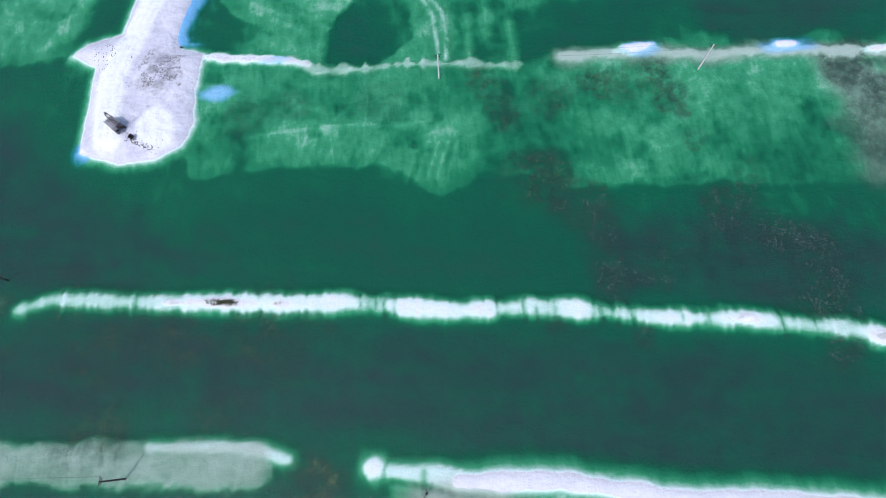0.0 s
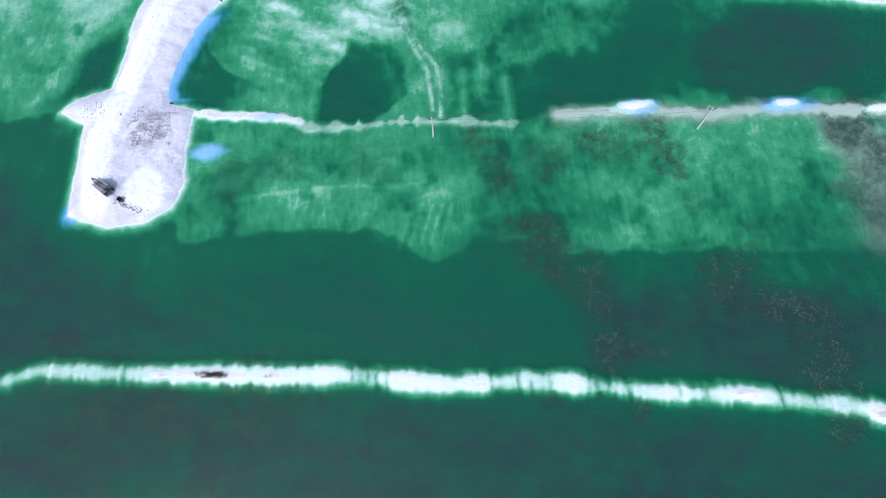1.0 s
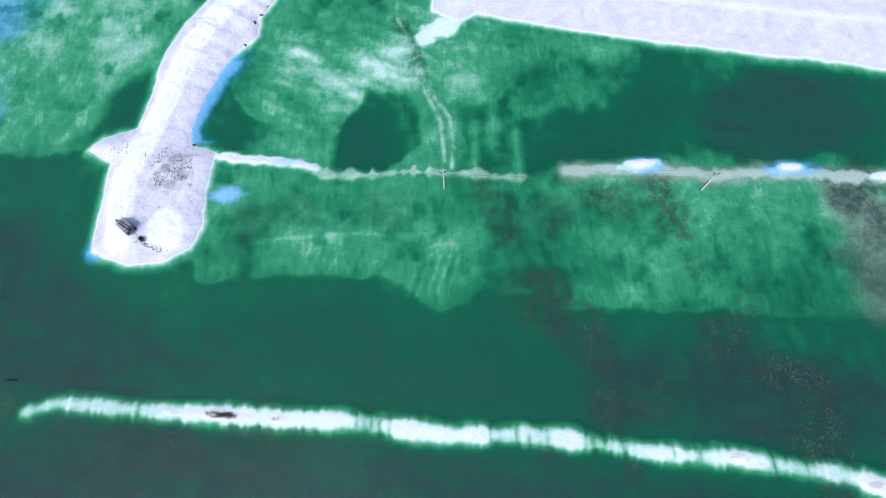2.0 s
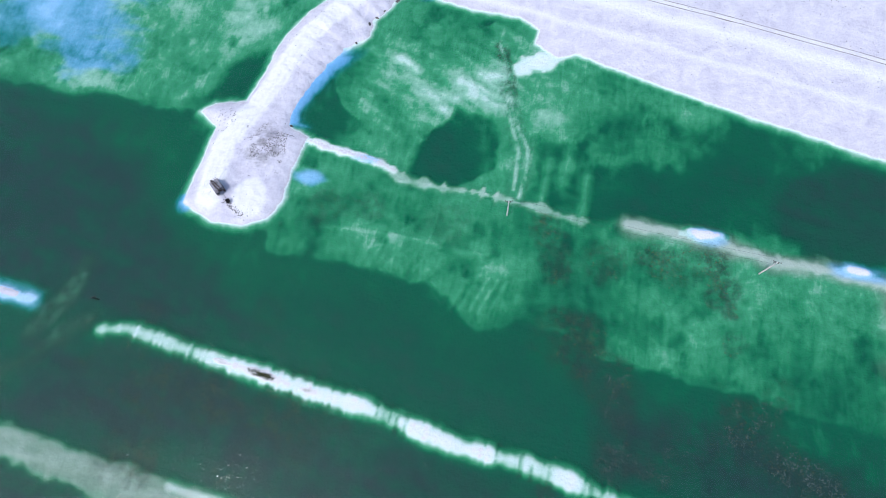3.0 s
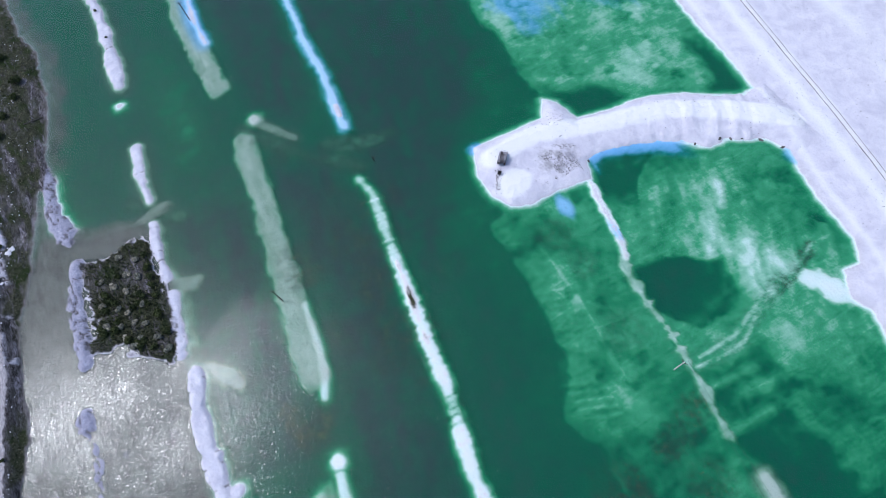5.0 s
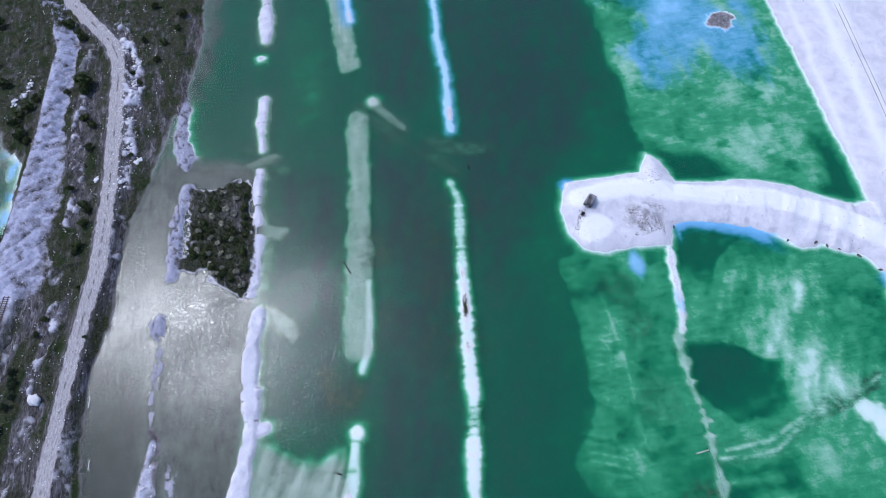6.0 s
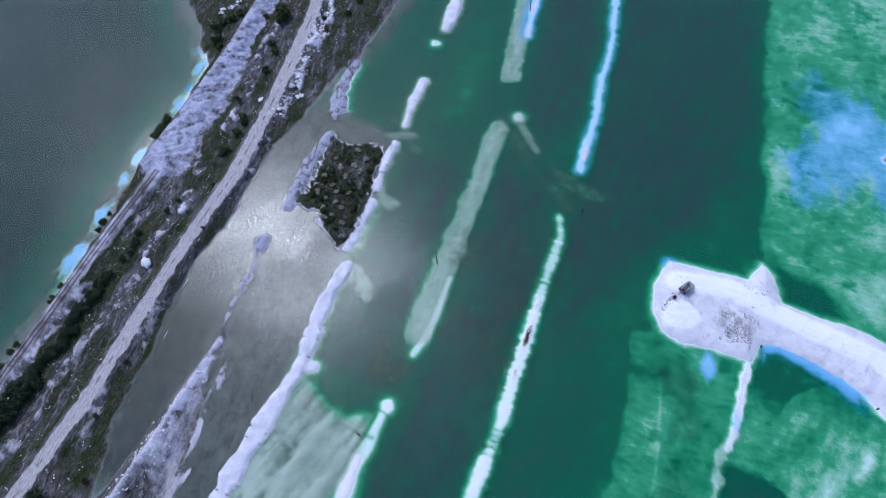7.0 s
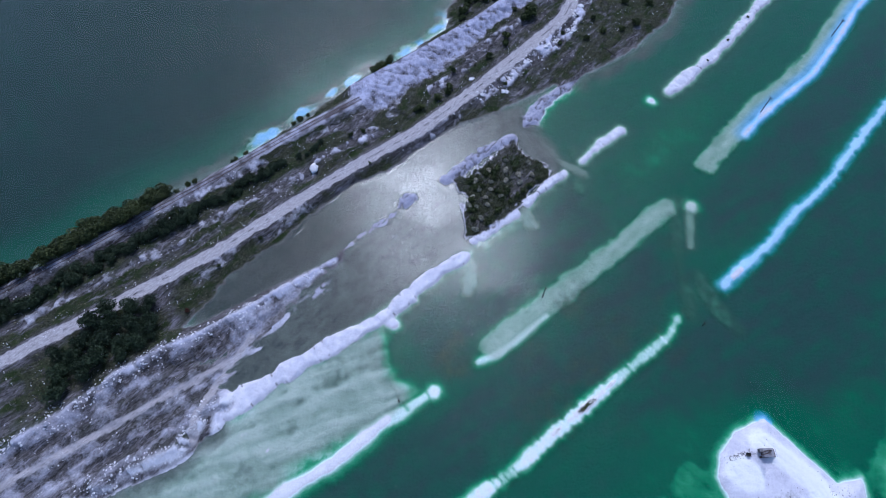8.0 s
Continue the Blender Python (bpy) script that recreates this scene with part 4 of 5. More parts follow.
def sheet(name, cells):
    """A piece of the ground: the cells of the grid that belong to it."""
    rows, cols = len(YS), len(XS)
    j, i = np.nonzero(cells)
    a = j * cols + i
    quads = np.stack([a, a + 1, a + cols + 1, a + cols], 1)
    used, quads = np.unique(quads, return_inverse=True)
    quads = quads.reshape(-1, 4)
    verts = np.stack([X.ravel()[used], Y.ravel()[used], HEIGHT.ravel()[used]], 1)
    mesh = bpy.data.meshes.new(name)
    mesh.vertices.add(len(verts))
    mesh.vertices.foreach_set("co", verts.ravel())
    mesh.loops.add(quads.size)
    mesh.loops.foreach_set("vertex_index", quads.ravel().astype(np.int32))
    mesh.polygons.add(len(quads))
    mesh.polygons.foreach_set("loop_start", np.arange(0, quads.size, 4, dtype=np.int32))
    mesh.polygons.foreach_set("use_smooth", np.ones(len(quads), bool))
    mesh.update(calc_edges=True)
    for key, values in MASKS.items():
        mesh.attributes.new(key, "FLOAT", "POINT").data.foreach_set("value", np.clip(values.ravel()[used], 0, 1).astype(np.float32))
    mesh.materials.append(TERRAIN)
    return new(name, mesh)


# ---- the setting: ground, water, beach, banks ----
HIGH = np.maximum(np.maximum(HEIGHT[:-1, :-1], HEIGHT[1:, 1:]), np.maximum(HEIGHT[:-1, 1:], HEIGHT[1:, :-1]))
CELL = np.where(HIGH > -0.10, OWNER[:-1, :-1], 0)
BANKS = {
    1: ("sand_bar", "long narrow bar of white chalk mud awash in green water"), 2: ("sand_bar", "narrow bluish-white chalk bar just under the water"),
    4: ("sand_bar", "pale chalk crest of a broad drowned bar"), 5: ("sand_bar", "small white chalk shoal in the dark lake"),
    6: ("sand_bar", "small round white shoal glowing under the water"), 7: ("sand_bar", "tiny white chalk islet beside the spits"),
    8: ("sand_bar", "white chalk bar with a thin wet edge"), 9: ("sand_bar", "long rounded white chalk spit with furrowed sides"),
    10: ("sand_bar", "short white chalk spit beside the reed bed"), 11: ("sand_bar", "white chalk spit at the reed bed's edge"),
    12: ("sand_bar", "small white chalk spit alone in the water"), 13: ("sand_bar", "long pale chalk spit with two scrub tufts"),
    14: ("reed_bank", "low boggy bank with dark green and brown reeds"), 15: ("spoil_heap", "pale bluish chalk heap beside the reeds"),
    16: ("spoil_heap", "low grey-white chalk heap at the lagoon shore"), 17: ("spoil_heap", "low chalk hummock in the glittering shallow lagoon"),
    18: ("sand_bar", "muddy grey hummock in the shallow lagoon"), 32: ("sand_bar", "thin white chalk spur running out from the peninsula"),
    33: ("spoil_heap", "brownish mud mound in bright blue shallows")}
SETTING = {0: ("ground", "drowned chalk lake bed, pale shelves and dark deeps"), 20: ("ground_south", "grey-mauve spoil flats with scrub and dry grass"),
           21: ("embankment_scarp", "furrowed white chalk scarps with dark gullies"), 22: ("road", "pale rutted gravel road along the bank"),
           30: ("ground_beach", "wide flat white chalk beach with dark specks"), 31: ("embankment_peninsula", "raised white chalk causeway with a rounded working end")}
def pieces(cells, least):
    """The connected patches of a set of cells that are large enough to stand alone."""
    todo, found = set(zip(*(a.tolist() for a in np.nonzero(cells)))), []
    while todo:
        patch, front = [], [todo.pop()]
        while front:
            j, i = front.pop()
            patch.append((j, i))
            for near in ((j + 1, i), (j - 1, i), (j, i + 1), (j, i - 1)):
                if near in todo:
                    todo.remove(near)
                    front.append(near)
        if len(patch) >= least:
            found.append(patch)
    return sorted(found, key=len, reverse=True)


for key in sorted(set(CELL.ravel())):
    if key in BANKS:
        name, label = BANKS[key]
        for patch in pieces(CELL == key, 40):
            cells = np.zeros(CELL.shape, bool)
            cells[tuple(np.array(patch).T)] = True
            tagged(sheet(name, cells), label, name.replace("_", " "), "chalk bars in the lake" if name == "sand_bar" else "")
            CELL[cells] = -key
for key, (name, label) in SETTING.items():
    cells = CELL == key
    if key == 0:
        cells = (CELL >= 0) & ~np.isin(CELL, [k for k in SETTING if k])
    tagged(sheet(name, cells), label, name.split("_")[0], kind="structure")

bm = bmesh.new()
bmesh.ops.create_grid(bm, x_segments=12, y_segments=12, size=3300)
mesh = bpy.data.meshes.new("water")
bm.to_mesh(mesh)
mesh.materials.append(WATER)
water = tagged(new("water", mesh), "clear green quarry lake rippled by light wind", "water", kind="structure")


# ---- materials of the things ----
CONCRETE = plain_material("weathered_concrete", (0.45, 0.45, 0.44), (0.70, 0.69, 0.68), 1.5, 0.9)
OLD_WOOD = plain_material("tarred_wood", (0.035, 0.030, 0.028), (0.11, 0.095, 0.085), 2.0, 0.9)
SLEEPER_WOOD = plain_material("sleeper_wood", (0.045, 0.036, 0.034), (0.15, 0.125, 0.12), 2.2, 0.92, spread=0.3)
RUST = plain_material("rusty_steel", (0.06, 0.035, 0.03), (0.16, 0.10, 0.085), 3.0, 0.7, 0.5)
DARK_STEEL = plain_material("greasy_dark_steel", (0.02, 0.02, 0.022), (0.07, 0.065, 0.065), 3.0, 0.55, 0.6)
HOUSE_PAINT = plain_material("faded_grey_paint", (0.13, 0.125, 0.14), (0.24, 0.23, 0.25), 0.8, 0.6, 0.0, 0.15)
ROOF_PAINT = plain_material("dusty_roof_paint", (0.22, 0.215, 0.24), (0.34, 0.33, 0.36), 0.9, 0.75, 0.0, 0.15)
GLASS = plain_material("dusty_dark_glass", (0.02, 0.025, 0.03), (0.05, 0.055, 0.06), 2.0, 0.15)
WHITE_PAINT = plain_material("chalky_white_paint", (0.62, 0.62, 0.62), (0.80, 0.80, 0.80), 1.5, 0.8)
PORCELAIN = plain_material("brown_porcelain", (0.10, 0.05, 0.04), (0.2, 0.12, 0.09), 4.0, 0.25)
CHALK_STONE = plain_material("chalk_boulder", (0.58, 0.56, 0.60), (0.80, 0.79, 0.80), 0.7, 0.95, 0.0, 0.6, 0.12, 0.12)
DARK_STONE = plain_material("dark_wet_stone", (0.06, 0.055, 0.055), (0.17, 0.16, 0.155), 1.8, 0.85, 0.0, 0.5, 0.05, 0.3)
BARK = plain_material("grey_bark", (0.05, 0.042, 0.036), (0.12, 0.105, 0.09), 3.0, 0.95)
LEAF_DARK = leaf_material("dark_scrub_leaf", (0.010, 0.020, 0.010), (0.035, 0.055, 0.026))
LEAF_OLIVE = leaf_material("olive_scrub_leaf", (0.020, 0.030, 0.009), (0.066, 0.084, 0.026))
LEAF_DRY = leaf_material("dry_scrub_leaf", (0.20, 0.19, 0.15), (0.42, 0.40, 0.35))
LEAF_RUSSET = leaf_material("russet_scrub_leaf", (0.03, 0.010, 0.008), (0.09, 0.035, 0.022))
REED = leaf_material("reed_blade", (0.060, 0.075, 0.028), (0.17, 0.165, 0.085))
WEED_OLIVE = leaf_material("olive_water_weed", (0.070, 0.105, 0.05), (0.16, 0.20, 0.11))
WEED_GREY = leaf_material("grey_water_weed", (0.075, 0.12, 0.11), (0.15, 0.21, 0.20))
STRAW = leaf_material("dry_grass_blade", (0.05, 0.048, 0.026), (0.20, 0.18, 0.12))


# ---- mesh tools ----
def part(name, bm, material, parent=None, label=""):
    mesh = bpy.data.meshes.new(name)
    bm.to_mesh(mesh)
    bm.free()
    mesh.materials.append(material)
    ob = new(name, mesh)
    if parent:
        ob.parent = parent
    return tagged(ob, label)


def empty(name, m, label, category, group=""):
    ob = new(name)
    ob.matrix_basis = m
    return tagged(ob, label, category, group)


def box(bm, size, m=None, bevel=0.0):
    made = bmesh.ops.create_cube(bm, size=1, matrix=(m or Matrix()) @ Matrix.Diagonal((*size, 1)))
    if bevel:
        edges = list({e for v in made["verts"] for e in v.link_edges})
        bmesh.ops.bevel(bm, geom=edges, offset=bevel, segments=1, affect="EDGES")
    return bm


def tube(bm, a, b, r, r2=None, sides=8):
    a, b = Vector(a), Vector(b)
    turn = (b - a).to_track_quat("Z", "Y").to_matrix().to_4x4()
    bmesh.ops.create_cone(bm, cap_ends=True, segments=sides, radius1=r, radius2=r if r2 is None else r2, depth=(b - a).length,
                          matrix=Matrix.Translation((a + b) / 2) @ turn)
    return bm


def stone(bm, size, seed, m=None, detail=2):
    """A lump of rock with broken faces."""
    made = bmesh.ops.create_icosphere(bm, subdivisions=detail, radius=1)
    for v in made["verts"]:
        k = 1 + 0.34 * noise.noise(v.co * 1.3 + Vector((seed * 3.7, seed, 0))) + 0.14 * noise.noise(v.co * 3.4 + Vector((0, seed, 9)))
        v.co = v.co * k
        v.co.z = max(v.co.z, -0.45)
        v.co = Vector((v.co.x * size[0], v.co.y * size[1], v.co.z * size[2]))
        if m:
            v.co = m @ v.co
    return bm


def quads(name, corners, material):
    """One mesh from an array of four-cornered faces, n x 4 x 3."""
    flat = corners.reshape(-1, 3)
    mesh = bpy.data.meshes.new(name)
    mesh.from_pydata(flat.tolist(), [], np.arange(len(flat)).reshape(-1, 4).tolist())
    mesh.materials.append(material)
    return mesh


def blades(rng, spots, high, wide, lean):
    """Upright narrow leaves at the given spots: n x 4 x 3."""
    n = len(spots)
    turn = rng.uniform(0, 2 * np.pi, n)
    tall = high * rng.uniform(0.5, 1.2, n)
    side = np.stack([np.cos(turn), np.sin(turn), 0 * turn], 1) * (wide * rng.uniform(0.6, 1.4, n))[:, None]
    tip = np.stack([rng.normal(0, lean, n), rng.normal(0, lean, n), tall], 1)
    return np.stack([spots - side, spots + side, spots + tip + side * 0.3, spots + tip - side * 0.3], 1)


def leaves(rng, centre, radius, count, size):
    """Loose leaf sprays through a rounded, uneven crown: n x 4 x 3."""
    way = rng.normal(0, 1, (count, 3))
    way /= np.linalg.norm(way, axis=1)[:, None]
    out = rng.uniform(0.45, 1.0, count) ** 0.5
    place = np.array(centre) + way * out[:, None] * np.array(radius)
    a = rng.normal(0, 1, (count, 3))
    a /= np.linalg.norm(a, axis=1)[:, None]
    b = np.cross(a, way + rng.normal(0, 0.5, (count, 3)))
    b /= np.linalg.norm(b, axis=1)[:, None] + 1e-9
    s = (size * rng.uniform(0.5, 1.3, count))[:, None]
    return np.stack([place - a * s, place - b * s * 0.6, place + a * s, place + b * s * 0.6], 1)


# ---- bushes and trees ----
def make_bush(kind, seed, width, high, material, label, category="bush", group=""):
    """A shrub of several stems with a crown of loose lobes; stands at its parent's origin."""
    rng = np.random.default_rng(seed)
    bush = empty(kind, Matrix(), label, category, group)
    bm = bmesh.new()
    lobes = []
    for k in range(7 if category == "bush" else 10):
        a, r = rng.uniform(0, 6.28), width * 0.5 * rng.uniform(0.15, 0.75)
        tip = (math.cos(a) * r, math.sin(a) * r, high * rng.uniform(0.45, 0.8))
        tube(bm, (0, 0, -0.3) if category == "bush" else (0, 0, high * 0.3), tip, 0.06 * high / 3, 0.015, 5)
        size = width * rng.uniform(0.20, 0.34)
        lobes.append(leaves(rng, tip, (size, size, size * 0.75), 170, 0.24))
    if category == "tree":
        tube(bm, (0, 0, -0.3), (0.1, 0, high * 0.6), 0.16, 0.07, 7)
    part("trunk" if category == "tree" else "stems", bm, BARK, bush)
    crown = new("crown", quads("crown", np.concatenate(lobes), material))
    crown.parent = bush
    return bush


rng = np.random.default_rng(5)
KINDS = {
    "hedge": [make_bush("bush", 11 + k, 4.4, 2.6, LEAF_DARK, "dense dark green thicket bush between railway and road", "bush", "thicket along the railway") for k in range(3)],
    "shore": [make_bush("tree", 31 + k, 4.6, 4.2, LEAF_OLIVE, "low olive-green willow at the lake shore", "tree", "willows on the shore") for k in range(3)],
    "scrub": [make_bush("bush", 51 + k, 3.0, 1.7, LEAF_OLIVE, "scattered olive-green shrub on the spoil", "bush", "shrubs on the spoil") for k in range(3)],
    "dark": [make_bush("tree", 71 + k, 5.4, 4.4, LEAF_DARK, "dark green tree in the big thicket", "tree", "trees of the thicket") for k in range(3)],
    "dry": [make_bush("bush", 91 + k, 1.9, 0.8, LEAF_DRY, "pale dry shrub among the reeds", "bush", "pale shrubs in the reeds") for k in range(2)],
}
PLACED = {k: 0 for k in KINDS}


def plant(kind, x, y, scale=1.0):
    """Put one of a kind on the ground: the first ones are the models themselves, the rest copies."""
    made = KINDS[kind]
    n, PLACED[kind] = PLACED[kind], PLACED[kind] + 1
    s = scale * rng.uniform(0.8, 1.2)
    m = pose(x, y, ground_at(x, y) - 0.05, 0, 0, rng.uniform(0, 360))
    if n < len(made):
        made[n].matrix_basis = m @ Matrix.Diagonal((s, s, s, 1))
        return made[n]
    ob = copy_thing(made[n % len(made)], m)
    ob.scale = (s, s, s * rng.uniform(0.85, 1.15))
    return ob


def plant_along(kind, line, gap, off, scale=1.0, jitter=1.0):
    for (ax, ay), (bx, by) in zip(line, line[1:]):
        long = math.hypot(bx - ax, by - ay)
        for k in range(max(1, int(long / gap))):
            u = (k + rng.uniform(0.1, 0.9)) * gap / long
            x, y = ax + (bx - ax) * u, ay + (by - ay) * u
            side = rng.normal(0, jitter) + off
            x, y = x - (by - ay) / long * side, y + (bx - ax) / long * side
            if ground_at(x, y) > -0.4:
                plant(kind, x, y, scale)


plant_along("hedge", [(80, -133), (30, -126.4), (-2, -121.5)], 1.1, 0.0, 0.95, 1.5)
plant_along("hedge", [(-2, -121.5), (-24.7, -117.8), (-40, -116)], 1.2, 0.0, 0.8, 1.1)
plant_along("hedge", [(-44, -115.4), (-58, -113.4)], 2.4, 0.0, 0.7, 0.8)
plant_along("hedge", [(-22, -121), (-40, -118.5)], 5.5, 0.0, 0.5, 0.5)
plant_along("shore", [(80, -148.5), (46, -142.4), (20, -139), (0, -136)], 1.2, 0.0, 1.35, 1.9)
plant_along("scrub", [(-53, -131.8), (-62, -131)], 2.2, 0.0, 0.7, 0.4)
plant_along("shore", [(0, -134.4), (-14, -131.6)], 4.0, 0.0, 0.55, 0.8)
plant_along("scrub", [(-22, -131.0), (-34, -131.6)], 3.4, 0.0, 0.7, 0.5)
plant_along("shore", [(-94, -129), (-105, -128.2)], 1.5, 0.0, 0.85, 0.8)
for x, y in ((45, -106), (40, -107), (50, -104), (35, -103), (42, -101), (48, -99), (54, -102), (58, -99), (63, -97), (37, -97), (33, -94), (44, -94), (51, -94),
             (57, -93), (40, -91), (47, -90), (36, -90.5), (66, -93), (60, -104), (31, -99)):
    plant("dark", x + rng.normal(0, 0.7), y + rng.normal(0, 0.7), 1.25)
    plant("dark", x + rng.normal(0, 1.6), y + rng.normal(0, 1.6), 0.85)
for x, y, s in ((-104.8, -99.2, 1.2), (-95.8, -99.8, 0.9), (-109.3, -97.5, 1.1), (-66, -109.5, 0.8), (-71, -107, 0.7), (-136, -100, 1.0), (-120, -105, 0.8), (-148, -101, 1.3), (-152, -104, 1.2),
                (-203.8, -32.6, 0.35), (-220.7, -33.4, 0.4), (-240, -35, 0.45), (-171, -87, 0.7), (-165, -84, 0.7), (-196, -110, 1.6), (-200, -112, 1.7), (-205, -116, 1.6), (-160, -131, 1.4), (-156, -132.5, 1.5), (-163, -128, 1.5), (-166, -125, 1.3), (-153, -129.5, 1.3),
                (-149, -128.5, 1.3), (-146, -126.4, 1.0), (-168.6, -106, 1.9), (-165.6, -105.4, 1.5), (-170.5, -104.6, 1.4), (-167, -113, 0.9), (-112, -99, 1.3), (-93.6, -100.4, 1.1), (-175, -158, 1.4), (-182, -150, 1.4), (-80, -97, 0.5), (-12, -95, 0.6), (5, -96, 0.5), (-62, -92.5, 0.4), (-130, -84, 0.7), (-185, -75, 0.9), (-192, -70, 1.0), (-176, -78, 0.8),
                (-200, -68, 1.1), (-207, -80, 1.2), (-188, -84, 0.9), (-215, -72, 1.1), (-222, -100, 1.4), (-230, -85, 1.4), (-178, -140, 1.3), (-190, -146, 1.5), (-214, -150, 1.6)):
    plant("scrub", x, y, s)
for x, y in ((-93.3, -58.5), (-94.5, -50.5), (-83.2, -50.6), (-84.5, -55.2), (-103.6, -45.2), (-80, -54.3), (-88, -47), (-98, -54), (-75.5, -45.5), (-70.5, -43.5), (-90, -54), (-100, -49), (-96, -57), (-86, -58.5), (-81.5, -47.5), (-78, -50), (-92, -47.5), (-107, -50), (-87.5, -51.5), (-97.5, -46), (-101.5, -57), (-76.5, -52.5)):
    plant("dry", x, y, 1.0)
for k in range(34):
    x, y = rng.uniform(-104, -66), rng.uniform(-62, -42)
    if ground_at(x, y) > 0.25 and y < -42 - 0.02 * (x + 66):
        plant("scrub", x, y, 0.75)
red = make_bush("bush", 121, 1.8, 1.4, LEAF_RUSSET, "small withered russet bush beside the thicket", "bush")
red.matrix_basis = pose(22.3, -89.6, ground_at(22.3, -89.6))


# ---- reeds, grass and strewn stones ----
def scatter(count, inside, seed, low, high):
    """Random spots on the ground of a stretch for which inside(x, y, z) holds."""
    r, spots = np.random.default_rng(seed), []
    while len(spots) < count:
        x, y = r.uniform(low[0], high[0]), r.uniform(low[1], high[1])
        z = ground_at(x, y)
        if inside(x, y, z):
            spots.append((x, y, z - 0.03))
    return np.array(spots)


def mask_at(key, x, y):
    i, j = int(np.searchsorted(XS, x)), int(np.searchsorted(YS, y))
    return MASKS[key][min(j, len(YS) - 1), min(i, len(XS) - 1)]


r2 = np.random.default_rng(9)
spots = scatter(3600, lambda x, y, z: z > 0.0 and mask_at("grass", x, y) > 0.35 + 0.3 * r2.random(), 3, (-114, -66), (-62, -38))
tagged(new("reeds", quads("reeds", blades(r2, spots, 0.8, 0.16, 0.3), REED)), "dark green and brown reeds on a boggy bank", "reeds", kind="stuff")
spots = scatter(11000, lambda x, y, z: z > 0.3 and mask_at("grass", x, y) > 0.45 + 0.4 * r2.random() and mask_at("track", x, y) < 0.2, 4, (-235, -150), (85, -60))
tagged(new("dry_grass", quads("dry_grass", blades(r2, spots, 0.5, 0.16, 0.25), STRAW)), "dry tufted grass on the spoil flats", "grass", kind="stuff")
spots = scatter(260, lambda x, y, z: z > 0.12 and mask_at("grass", x, y) > 0.3, 6, (-58, 20), (92, 30))
tagged(new("bar_grass", quads("bar_grass", blades(r2, spots, 0.25, 0.12, 0.15), REED)), "sparse green tufts on the crest of the chalk bar", "grass", kind="stuff")


def weed_tops(spots, size, seed):
    """Flat sprays of leaves of water plants that reach up to just under the surface."""
    r = np.random.default_rng(seed)
    at = np.repeat(spots, 3, axis=0) + r.normal(0, 0.16, (3 * len(spots), 3)) * (1, 1, 0.12)
    at[:, 2] = np.clip(at[:, 2] * 0.3 - 0.06, -0.5, -0.04)
    turn, long = r.uniform(0, 6.28, len(at)), size * r.uniform(0.5, 1.3, len(at))
    a = np.stack([np.cos(turn) * long, np.sin(turn) * long, r.normal(0, 0.015, len(at))], 1)
    b = np.stack([-np.sin(turn) * long * 0.45, np.cos(turn) * long * 0.45, r.normal(0, 0.015, len(at))], 1)
    return np.stack([at - a, at - b, at + a, at + b], 1)


def weedy(x, y, z):
    return z < -0.25 and mask_at("weed", x, y) * lattice(np.array(x / 2.1), np.array(y / 2.1), 88) * (0.5 + lattice(np.array(x / 7), np.array(y / 7), 89)) > 0.22 + 0.5 * r2.random()


for low, high, count, seed, leaf, name, tint in (((6, 34), (62, 80), 420, 31, WEED_OLIVE, "water_weed", "olive"), ((28, 0), (112, 42), 900, 32, WEED_GREY, "water_weed", "greyish"),
                                                 ((62, 44), (115, 78), 420, 33, WEED_GREY, "water_weed", "greyish"), ((-100, -4), (-20, 40), 800, 34, WEED_OLIVE, "water_weed", "olive"), ((-44, -26), (44, 0), 330, 35, WEED_OLIVE, "water_weed", "olive")):
    tagged(new(name, quads(name, weed_tops(scatter(count, weedy, seed, low, high), 0.15, seed), leaf)), f"{tint} water weed reaching up under the lake surface", "water weed", kind="stuff")


def strewn(name, label, spots, sizes, material, seed):
    """Small broken stones, all in one mesh."""
    r = np.random.default_rng(seed)
    base = np.array([(1, 0, -0.2), (0.3, 0.9, -0.2), (-0.8, 0.6, -0.2), (-0.8, -0.6, -0.2), (0.3, -0.9, -0.2), (0.1, 0.1, 0.6)])
    tris = np.array([(0, 1, 5), (1, 2, 5), (2, 3, 5), (3, 4, 5), (4, 0, 5)])
    verts, faces = [], []
    for k, p in enumerate(spots):
        a, s = r.uniform(0, 6.28), r.uniform(*sizes)
        m = np.array([[math.cos(a), -math.sin(a), 0], [math.sin(a), math.cos(a), 0], [0, 0, 1]])
        verts += (((base * r.uniform(0.6, 1.3, (6, 3)) * s) * (1, r.uniform(0.5, 1), 0.9)) @ m.T + p + (0, 0, 0.03)).tolist()
        faces += (tris + 6 * k).tolist()
    mesh = bpy.data.meshes.new(name)
    mesh.from_pydata(verts, [], faces)
    mesh.materials.append(material)
    return tagged(new(name, mesh), label, "stones", kind="stuff")


